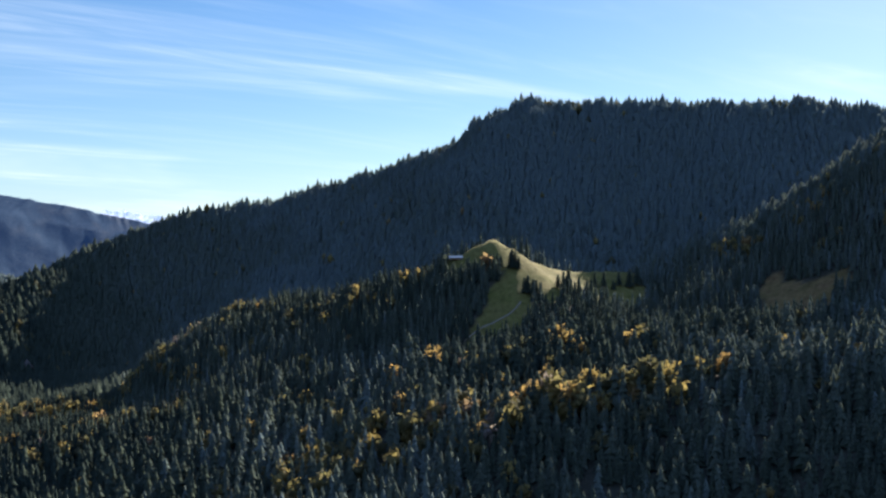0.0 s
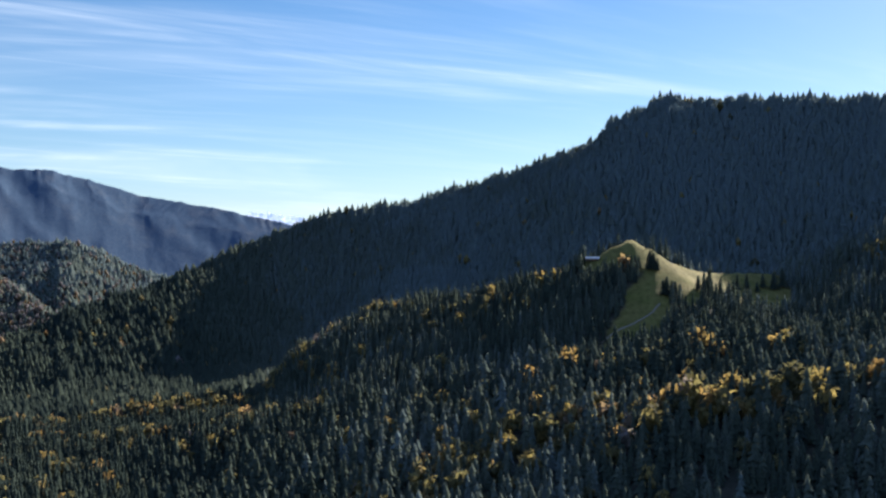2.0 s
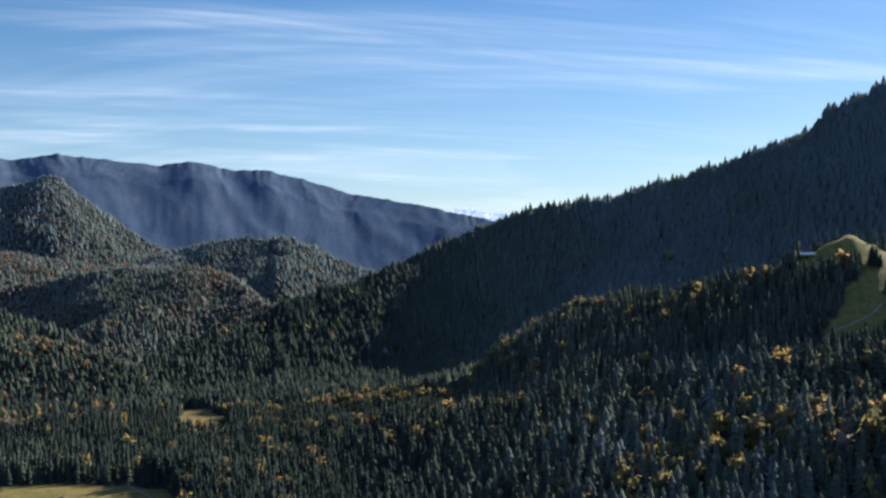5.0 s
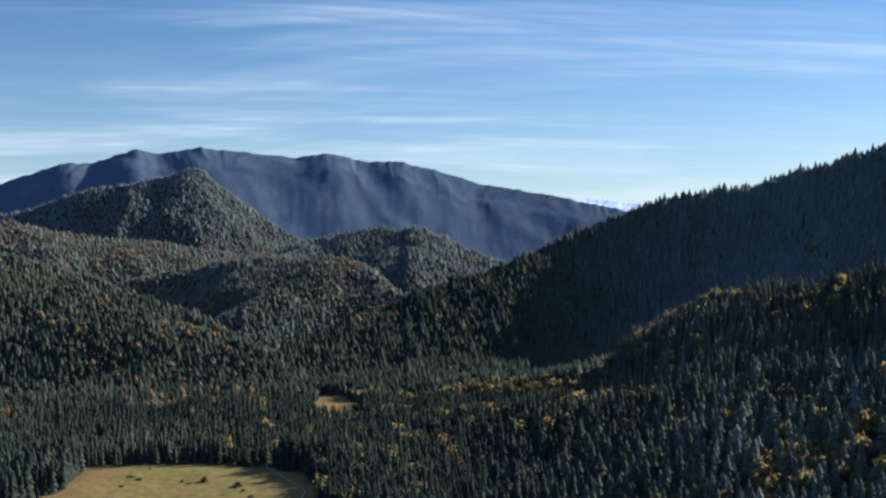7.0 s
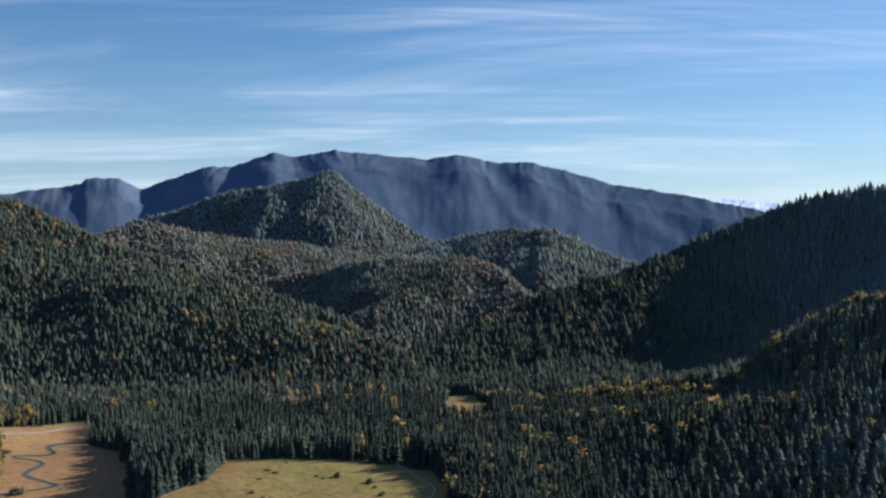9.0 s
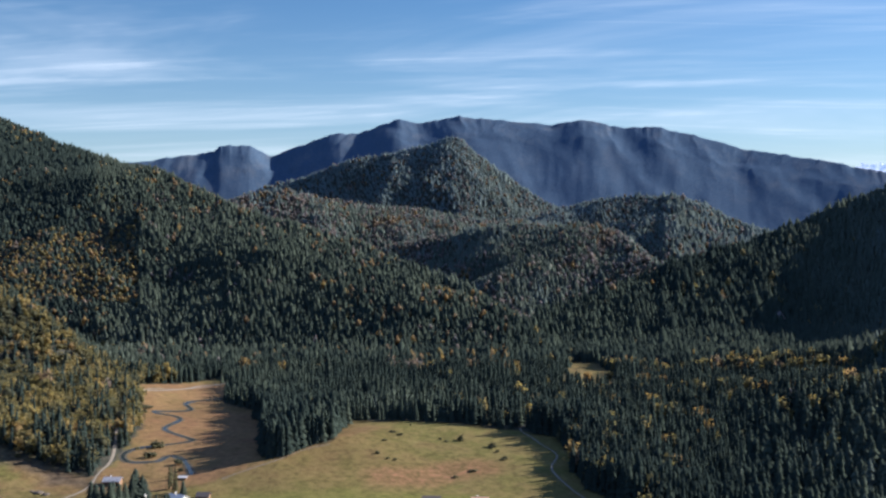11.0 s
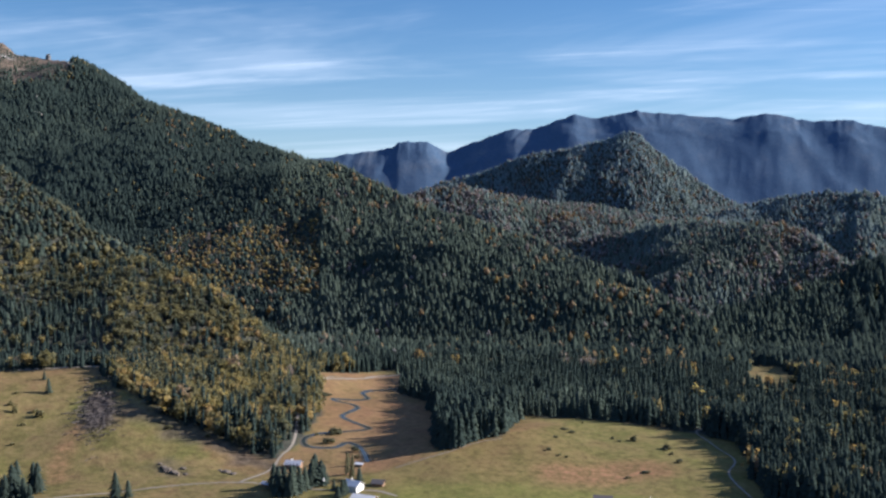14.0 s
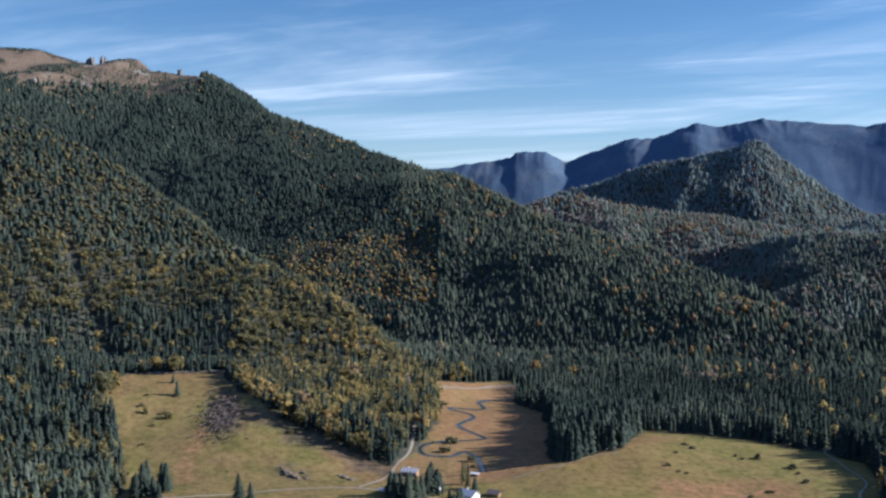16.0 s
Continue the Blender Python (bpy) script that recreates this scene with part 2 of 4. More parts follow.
BIG_MOUNTAIN = [(-912, 1266, 19, 0.36), (-960, 1280, 40, 0.36), (-1017, 1287, 60, 0.37), (-1092, 1290, 86, 0.38), (-1168, 1289, 106, 0.38), (-1246, 1285, 126, 0.38), (-1339, 1276, 151, 0.38), (-1433, 1262, 173, 0.38), (-1536, 1250, 193, 0.38), (-1647, 1237, 221, 0.38), (-1767, 1225, 263, 0.38), (-1881, 1216, 300, 0.38), (-2012, 1233, 308, 0.36), (-2262, 1198, 364, 0.36), (-2500, 1170, 435, 0.36), (-2693, 1154, 479, 0.36), (-2922, 1121, 545, 0.36), (-3164, 1101, 653, 0.36), (-3351, 1076, 677, 0.36), (-3401, 982, 687, 0.36), (-3432, 945, 726, 0.36), (-3503, 828, 701, 0.36), (-3563, 641, 750, 0.36), (-3610, 540, 751, 0.36), (-3700, 0, 783, 0.38), (-3622, -971, 790, 0.38)]
HILLS_LEFT = [(-1652, 2236, 177, 0.55), (-1731, 2188, 174, 0.55), (-1822, 2126, 195, 0.55), (-1899, 2071, 210, 0.55), (-1975, 2013, 220, 0.55), (-2049, 1952, 229, 0.55), (-2110, 1901, 241, 0.55), (-2180, 1835, 265, 0.55), (-2248, 1768, 251, 0.55), (-2305, 1693, 225, 0.55)]
HILLS_NEAR = [(-994, 1907, 73, 0.6), (-1057, 1929, 90, 0.6), (-1133, 1955, 125, 0.6), (-1201, 1985, 160, 0.6), (-1280, 1971, 179, 0.6), (-1372, 1945, 173, 0.6), (-1459, 1931, 176, 0.6), (-1571, 1919, 165, 0.6), (-1671, 1886, 145, 0.6), (-1782, 1838, 122, 0.6)]
HILLS_SIDE = [(-1302, 1685, 81, 0.6), (-1287, 1784, 114, 0.6), (-1277, 1877, 143, 0.6), (-1269, 1954, 160, 0.6)]
HILLS_RIGHT = [(-1122, 2836, 100, 0.6), (-1216, 2830, 146, 0.6), (-1308, 2810, 174, 0.6), (-1402, 2787, 223, 0.6), (-1498, 2760, 250, 0.6), (-1588, 2720, 253, 0.6), (-1680, 2677, 243, 0.6), (-1765, 2621, 220, 0.6), (-1850, 2562, 197, 0.6)]
FAR_RANGE = [(-936, 4402, 266, 0.74), (-1338, 4296, 360, 0.74), (-1517, 4237, 402, 0.74), (-1605, 4204, 418, 0.74), (-1852, 4101, 466, 0.74), (-2057, 4002, 531, 0.74), (-2189, 3932, 570, 0.7), (-2318, 3857, 568, 0.7), (-2464, 3765, 605, 0.7), (-2575, 3691, 579, 0.66), (-2651, 3636, 592, 0.66), (-2814, 3512, 612, 0.66), (-2911, 3432, 621, 0.66), (-3040, 3318, 589, 0.66), (-3103, 3259, 608, 0.66), (-3237, 3126, 542, 0.66), (-3291, 3069, 547, 0.66), (-3381, 2970, 504, 0.8), (-3487, 2844, 441, 0.8), (-3546, 2770, 487, 0.8), (-3622, 2670, 485, 0.8), (-3641, 2645, 461, 0.8), (-3778, 2444, 422, 0.8), (-4045, 1973, 348, 0.8)]
FRONT_PEAK = [(-1852, 2851, 179, 0.9), (-1956, 2805, 220, 0.9), (-2045, 2766, 282, 0.9), (-2112, 2728, 334, 0.9), (-2178, 2688, 392, 0.9), (-2229, 2659, 443, 0.9), (-2263, 2644, 459, 0.9), (-2302, 2610, 440, 0.9), (-2388, 2545, 413, 0.9), (-2493, 2457, 394, 0.9), (-2582, 2378, 361, 0.9), (-2655, 2312, 325, 0.9), (-2738, 2228, 286, 0.9), (-2818, 2142, 250, 0.9), (-2887, 2048, 203, 0.9)]

# ---- outlines of open ground, water and roads ----
VALLEY_MEADOW = [(-1058, 666), (-1074, 714), (-1082, 807), (-962, 717), (-889, 697), (-828, 661), (-779, 627), (-718, 575), (-672, 540), (-675, 577), (-668, 610), (-694, 649), (-745, 704), (-689, 739), (-653, 751), (-613, 771), (-587, 791), (-542, 792), (-495, 751), (-467, 710), (-424, 678), (-364, 644), (-300, 520), (-321, 383), (-433, 250), (-551, 97), (-687, 134), (-767, 191), (-822, 216), (-920, 236), (-1013, 236), (-1071, 271), (-1060, 330), (-1038, 380), (-985, 364), (-909, 379), (-831, 405), (-773, 432), (-780, 449), (-787, 467), (-836, 512), (-934, 581), (-1018, 636)]
KNOLL_PASTURE = [(6, 1222), (20, 1250), (45, 1262), (60, 1265), (75, 1262), (92, 1250), (108, 1258), (125, 1285), (160, 1330), (205, 1362), (262, 1400), (262, 1258), (212, 1232), (172, 1208), (150, 1195), (140, 1180), (128, 1135), (116, 1130), (108, 1150), (100, 1150), (96, 1100), (78, 1072), (50, 1052), (18, 1036), (34, 1090), (45, 1118), (49, 1145), (58, 1157), (69, 1171), (63, 1180), (44, 1186), (20, 1192), (4, 1200)]
RIGHT_PASTURE = [(352, 1090), (372, 1160), (376, 1200), (392, 1216), (412, 1218), (406, 1190), (424, 1166), (460, 1142), (466, 1112), (442, 1100), (415, 1092), (380, 1080)]
FAR_PASTURE = [(-712, 1035), (-800, 1190), (-815, 1230), (-775, 1225), (-715, 1170), (-640, 1050)]
RIDGE_PASTURE = [(-1102, 1258), (-1077, 1273), (-1038, 1283), (-1048, 1303), (-1090, 1294), (-1121, 1278)]
STREAM = [(-711, 492), (-739, 507), (-764, 517), (-781, 517), (-773, 498), (-790, 482), (-814, 490), (-824, 517), (-817, 563), (-831, 571), (-871, 572), (-887, 587), (-900, 609), (-919, 615), (-943, 605), (-938, 647), (-968, 663), (-973, 684), (-970, 715)]
VALLEY_ROAD = [(-726, 378), (-745, 415), (-772, 440), (-816, 481), (-918, 547), (-978, 590), (-1032, 655), (-1033, 697), (-1048, 781)]
END_ROAD = [(-1011, 621), (-1023, 647), (-1027, 673), (-1035, 707), (-1050, 747), (-1048, 778), (-1051, 811)]
MEADOW_TRACK = [(-390, 625), (-423, 654), (-458, 677), (-491, 704), (-510, 739), (-546, 760), (-592, 794), (-600, 832)]
FARM_ROAD = [(-785, 210), (-769, 257), (-752, 322), (-723, 377), (-667, 417), (-640, 448), (-617, 455)]
SLOPE_ROAD = [(-1100, 234), (-1079, 269), (-1066, 302), (-1052, 340), (-1032, 380), (-1015, 410)]
KNOLL_TRACK = [(22, 1062), (40, 1080), (59, 1092), (76, 1108), (87, 1126)]
DARK_EDGE = [(-707, 664), (-675, 618), (-683, 586), (-683, 555), (-746, 604), (-818, 658), (-878, 696)]
TRACK_EDGE = [(-374, 661), (-434, 708), (-478, 751), (-531, 800)]
MOUND_PATH = [(-675, 496), (-673, 522), (-670, 546), (-672, 574), (-669, 596), (-665, 607)]
RED_BOG = [(-540, 662), (-552, 636), (-556, 612), (-576, 594)]
FARM_SPRUCES = [(-692, 389, 22.3), (-676, 384, 25.4), (-681, 392, 23.0), (-668, 391, 26.1), (-674, 397, 24.2), (-673, 401, 22.1), (-676, 408, 20.0), (-680, 417, 24.7), (-681, 420, 27.9), (-678, 424, 22.5), (-679, 427, 18.1), (-668, 454, 12.7), (-644, 422, 14.7), (-646, 426, 13.1), (-641, 416, 12.0), (-661, 425, 9.7)]
FARM_LARCHES = [(-689, 456, 20.5), (-675, 452, 22.8), (-713, 474, 12.5)]
MEADOW_SPRUCES = [(-996, 312, 16.5), (-1028, 318, 9.7), (-748, 283, 22.5), (-745, 292, 14.4), (-789, 214, 22.1), (-792, 220, 28.7), (-797, 225, 29.8), (-784, 226, 18.4), (-803, 239, 24.5), (-796, 240, 26.2), (-779, 229, 13.7), (-809, 217, 14.1)]
MEADOW_BROADLEAVES = [(-1015, 244, 31.7), (-1056, 329, 22.4), (-1075, 314, 18.9), (-1033, 261, 15.6), (-1058, 264, 13.5)]
SLOPE_BUSHES = [(-970, 273, 7.9, 5.7), (-951, 289, 7.8, 8.9), (-983, 273, 4.6, 5.7), (-962, 289, 4.0, 5.6), (-907, 253, 2.7, 4.2), (-1006, 285, 2.4, 5.9), (-865, 378, 3.2, 7.4), (-833, 401, 3.1, 5.2), (-942, 272, 2.8, 4.4)]
MOUND_BUSHES = [(-599, 711, 4.7, 7.9), (-614, 699, 2.1, 3.7), (-605, 698, 2.1, 4.2), (-566, 717, 4.1, 9.3), (-621, 623, 3.0, 5.0), (-606, 621, 2.0, 3.4), (-600, 624, 1.9, 3.4), (-667, 715, 1.7, 2.2), (-536, 696, 3.0, 6.9), (-659, 682, 1.6, 7.5), (-648, 681, 1.6, 6.3), (-554, 709, 2.0, 5.1), (-537, 631, 1.9, 4.7), (-536, 652, 1.9, 7.6), (-645, 656, 1.6, 5.2)]
STREAM_BUSHES = [(-817, 527, 9.8, 14.2), (-790, 502, 8.4, 11.6), (-821, 509, 3.3, 5.4), (-940, 590, 5.0, 10.0), (-932, 573, 4.3, 7.4), (-958, 603, 3.8, 19.1), (-748, 504, 7.1, 8.1), (-729, 493, 5.0, 5.9)]
KNOLL_SPRUCES = [(39, 1189, 13.4), (64, 1190, 14.8), (68, 1184, 16.0), (79, 1183, 20.0), (81, 1185, 24.1), (85, 1185, 21.4), (89, 1185, 16.0), (92, 1142, 19.3), (96, 1142, 23.2), (102, 1143, 19.4), (106, 1147, 16.9), (56, 1187, 17.4), (50, 1185, 14.7), (134, 1176, 18.7), (153, 1227, 25.0), (146, 1189, 20.2), (166, 1231, 18.2), (193, 1279, 21.8), (206, 1288, 22.0), (218, 1288, 14.7), (228, 1306, 19.4), (242, 1306, 25.4), (254, 1318, 25.7)]
AUTUMN_TREES = [(176, 856, 27.5), (139, 847, 24.1), (124, 859, 25.4), (95, 845, 23.0), (101, 824, 20.6), (85, 856, 17.4), (74, 887, 20.0), (51, 851, 19.2), (41, 875, 14.8), (27, 874, 17.7), (59, 846, 16.2), (-7, 842, 19.0), (-31, 841, 16.1), (-107, 843, 18.2), (-66, 797, 18.0), (59, 738, 14.2), (-316, 877, 18.9), (-415, 1042, 16.4), (311, 925, 25.3), (236, 844, 20.7), (333, 941, 20.2), (334, 806, 14.7), (-22, 832, 14.0), (158, 837, 17.3), (129, 832, 14.2), (-449, 1043, 17.9), (-213, 850, 12.8), (-155, 844, 13.5)]
CREST_TREES = [(-324, 1184, 23.5), (-342, 1223, 18.6), (-322, 1204, 16.8), (-271, 1255, 20.2), (-396, 1602, 24.1), (-421, 1618, 22.6), (-445, 1595, 18.6), (-344, 1646, 24.6), (-316, 1628, 26.1), (-362, 1675, 21.2), (-298, 1261, 14.6), (-387, 1623, 16.9), (-240, 1294, 13.3)]
VALLEY_AUTUMN = [(-695, 1075, 17.3), (-630, 1109, 18.7), (-605, 1110, 18.5), (-580, 1110, 15.5), (-565, 1108, 18.2), (-554, 1125, 15.5), (-497, 1051, 14.4), (-522, 1156, 17.1), (-504, 1181, 15.9), (-489, 1211, 16.2), (-436, 1231, 14.7), (-322, 894, 19.2), (-684, 1108, 14.7), (-646, 1110, 14.5)]
RAVINE = [(-1374, 287), (-1335, 289), (-1292, 289), (-1250, 295), (-1177, 298)]
HOUSES = [(-651, 437, 12.4), (-648, 459, 8.9), (-739, 435, 17.4), (-706, 480, 5.8), (-623, 428, 17.9), (-702, 388, 6.3)]
BARNS = [(-505, 565, 12.8), (-476, 588, 11.9)]
HUTS = [(15, 1220, 17.9), (146, 1485, 13.4)]
WHITE_MAST = [(-674, 424, 7.2)]
BRUSH_PILE = [(-929, 336, 5.6)]
BOULDERS = [(-789, 343, 6.8, 7.7), (-781, 345, 5.8, 6.7), (-797, 343, 4.4, 5.9), (-777, 346, 3.8, 4.8), (-787, 356, 3.4, 4.9), (-806, 344, 3.0, 3.9), (-773, 352, 2.9, 3.8), (-763, 384, 3.4, 7.7), (-753, 385, 2.9, 5.7), (-770, 382, 1.9, 3.9)]
ROCK_PATCHES = [(-3126, 1058, 22.3, 18.6), (-2836, 867, 23.4, 50.1), (-1679, 266, 7.7, 28.7), (-3132, 552, 10.7, 35.8), (-3062, 640, 10.6, 35.2), (-2917, 892, 20.6, 13.7)]
GLADES = [(-626, 795, 5.7), (-646, 818, 5.9)]


# ---- relief ----
def octaves(x, y, size, n=4, seed=0):
    """Smooth value noise, about -1 to 1."""
    rs = np.random.RandomState(seed)
    total, amp, norm = np.zeros_like(x), 1.0, 0.0
    for _ in range(n):
        grid = rs.rand(256, 256) * 2 - 1
        u, v = x / size + 1000.3, y / size + 1000.7
        i, j = np.floor(u).astype(int), np.floor(v).astype(int)
        a, b = u - i, v - j
        a, b = a * a * (3 - 2 * a), b * b * (3 - 2 * b)
        g = lambda p, q: grid[p % 256, q % 256]
        total = total + amp * ((g(i, j) * (1 - a) + g(i + 1, j) * a) * (1 - b) + (g(i, j + 1) * (1 - a) + g(i + 1, j + 1) * a) * b)
        norm, amp, size = norm + amp, amp * 0.5, size * 0.5
    return total / norm


def from_crest(x, y, crest, back=1.0):
    """Height of a hill that falls off on both sides of its crest line, and the distance from that line."""
    far, tops, falls = [], [], []
    for (ax, ay, az, sa), (bx, by, bz, sb) in zip(crest, crest[1:]):
        dx, dy = bx - ax, by - ay
        f = np.clip(((x - ax) * dx + (y - ay) * dy) / (dx * dx + dy * dy), 0, 1)
        far.append(np.hypot(x - ax - f * dx, y - ay - f * dy))
        tops.append(az + f * (bz - az))
        outer = dx * (y - ay) - dy * (x - ax) < 0
        falls.append((sa + f * (sb - sa)) * np.where(outer, back, 1.0))
    best = np.minimum.reduce(far)
    height, total = 0.0, 0.0
    for d, z, s in zip(far, tops, falls):
        w = np.exp(-(d - best) / (0.14 * best + 6))
        height, total = height + w * (z - s * best), total + w
    return height / total, best


def soft_max(a, b, k):
    h = np.clip(0.5 + 0.5 * (a - b) / k, 0, 1)
    return b + (a - b) * h + k * h * (1 - h) * 0.5


def relief(x, y):
    x, y = np.asarray(x, float), np.asarray(y, float)
    z = 1.7 * octaves(x, y, 70, 3, 5) + 0.8 * octaves(x, y, 24, 2, 6) - 45 * np.clip((np.hypot(x, y) - 1950) / 400, 0, 1)
    hill, _ = from_crest(x, y, MOUND)
    z = soft_max(hill, z, 4)
    wave = octaves(x, y, 260, 4, 3)
    gully = 1 - 2 * np.abs(octaves(x, y, 190, 3, 9))
    for crest, k, rough, back, ribs in ((SPUR, 16, 0.35, 1.5, 9), (SHOULDER, 18, 0.7, 1.2, 6), (TERRACE, 12, 0.3, 1, 0), (BENCH, 10, 0.3, 1, 0),
                                        (KNOLL, 8, 0.3, 1, 0), (MEADOW_SLOPE, 8, 0.1, 0.6, 0), (LEFT_HILL, 20, 0.6, 1.5, 16), (BIG_MOUNTAIN, 25, 0.7, 1.7, 24),
                                        (HILLS_LEFT, 8, 1.0, 1.5, 34), (HILLS_NEAR, 8, 0.9, 1.5, 26), (HILLS_SIDE, 8, 0.6, 1.2, 12), (HILLS_RIGHT, 8, 1.0, 1.5, 34), (FRONT_PEAK, 8, 1.0, 1.5, 40)):
        hill, off = from_crest(x, y, crest, back)
        swell = np.clip(off / 160, 0, 1) * np.clip(hill / 60, 0, 1)
        lump = rough * (24 * wave + 16 * gully)
        if ribs:
            # spurs and ravines that run down the flank
            ux, uy = crest[-1][0] - crest[0][0], crest[-1][1] - crest[0][1]
            run = (x * ux + y * uy) / math.hypot(ux, uy) + 70 * octaves(x, y, 300, 2, 13)
            lump = lump + ribs * (1 - 2.4 * np.abs(octaves(run, off * 0.22, 330 if ribs > 20 else 200, 3, 17)))
        z = soft_max(hill + swell * lump, z, k)
    # small terraces and hummocks on the knoll
    z = z + 4.5 * octaves(x, y, 30, 3, 111) * np.exp(-((x - 70) / 75) ** 2 - ((y - 1190) / 90) ** 2)
    z = z - 7 * np.clip(1 - along(x, y, RAVINE) / 16, 0, 1)
    return z


def inside(x, y, outline, wobble=0.0):
    """1 within an outline, 0 outside; wobble roughens its edge."""
    if wobble:
        x, y = x + wobble * octaves(x, y, 35, 3, 21), y + wobble * octaves(x, y, 35, 3, 22)
    hit = np.zeros(x.shape, bool)
    for (ax, ay), (bx, by) in zip(outline, outline[1:] + outline[:1]):
        cross = (ay > y) != (by > y)
        hit ^= cross & (x < (bx - ax) * (y - ay) / ((by - ay) or 1e-9) + ax)
    return hit


def along(x, y, line):
    best = np.full(x.shape, 1e9)
    for (ax, ay), (bx, by) in zip(line, line[1:]):
        dx, dy = bx - ax, by - ay
        f = np.clip(((x - ax) * dx + (y - ay) * dy) / (dx * dx + dy * dy), 0, 1)
        best = np.minimum(best, np.hypot(x - ax - f * dx, y - ay - f * dy))
    return best


def open_land(x, y, wobble=12):
    o = inside(x, y, VALLEY_MEADOW, wobble)
    o |= inside(x, y, KNOLL_PASTURE, wobble * 0.25)
    for line in (RIGHT_PASTURE, FAR_PASTURE, RIDGE_PASTURE):
        o |= inside(x, y, line, wobble * 0.6)
    for gx, gy, _ in GLADES:
        o |= np.hypot(x - gx, y - gy) < 11
    return o


def beyond(x, y):
    """The hills of the side valley, behind the two spurs."""
    return (y > 1500) & (x < -1000)


def alpine(x, y, z):
    """Bare summit pasture of the big mountain."""
    return (z + 50 * octaves(x, y, 170, 5, 31) + 35 * (x < -3380) > 572) & (x < -2950) & (-x > 2.95 * y)


def mesh_of(name, verts, faces, mat, attrs=None, smooth=False):
    """A mesh object from arrays of triangles or quads, with float attributes on its points."""
    me = bpy.data.meshes.new(name)
    verts, faces = np.asarray(verts, np.float32), np.asarray(faces, np.int32)
    k = faces.shape[1]
    me.vertices.add(len(verts))
    me.vertices.foreach_set("co", verts.ravel())
    me.loops.add(faces.size)
    me.loops.foreach_set("vertex_index", faces.ravel())
    me.polygons.add(len(faces))
    me.polygons.foreach_set("loop_start", np.arange(0, faces.size, k, dtype=np.int32))
    me.polygons.foreach_set("use_smooth", np.full(len(faces), smooth))
    me.update(calc_edges=True)
    for key, val in (attrs or {}).items():
        me.attributes.new(key, "FLOAT", "POINT").data.foreach_set("value", np.asarray(val, np.float32).ravel())
    me.materials.append(mat)
    return new(name, me)


def sheet(nu, nv):
    i, j = np.meshgrid(np.arange(nu - 1), np.arange(nv - 1), indexing="ij")
    a = (i * nv + j).ravel()
    return np.stack([a, a + 1, a + nv + 1, a + nv], 1)


TURNS_OUT = np.radians(np.r_[np.arange(-34, 96, 0.33), np.arange(96, 326.1, 5.0)])
RINGS = np.r_[0.5, 80, 200, 320, 400, 460, 4900 * (500 / 4900) ** np.linspace(1, 0, 300)]
GRID_A, GRID_D = np.meshgrid(TURNS_OUT, RINGS, indexing="ij")
GRID_X, GRID_Y = -GRID_D * np.sin(GRID_A), GRID_D * np.cos(GRID_A)
GRID_Z = relief(GRID_X, GRID_Y)


def on_ground(x, y):
    """Height of the ground sheet itself at x, y."""
    x, y = np.asarray(x, float), np.asarray(y, float)
    a, d = np.arctan2(-x, y), np.hypot(x, y)
    a = np.where(a < TURNS_OUT[0], a + 2 * math.pi, a)
    i = np.clip(np.searchsorted(TURNS_OUT, a) - 1, 0, len(TURNS_OUT) - 2)
    j = np.clip(np.searchsorted(RINGS, d) - 1, 0, len(RINGS) - 2)
    u = (a - TURNS_OUT[i]) / (TURNS_OUT[i + 1] - TURNS_OUT[i])
    v = (d - RINGS[j]) / (RINGS[j + 1] - RINGS[j])
    return (GRID_Z[i, j] * (1 - u) + GRID_Z[i + 1, j] * u) * (1 - v) + (GRID_Z[i, j + 1] * (1 - u) + GRID_Z[i + 1, j + 1] * u) * v


RISE = (GRID_Z - EYE[2]) / GRID_D
SUNK = (np.maximum.accumulate(RISE, axis=1) - RISE) * GRID_D


def far_side(x, y):
    """Metres by which the ground lies below the ridges in front of it."""
    a, d = np.arctan2(-x, y), np.hypot(x, y)
    return SUNK[np.clip(np.searchsorted(TURNS_OUT, a) - 1, 0, len(TURNS_OUT) - 1), np.clip(np.searchsorted(RINGS, d) - 1, 0, len(RINGS) - 1)]


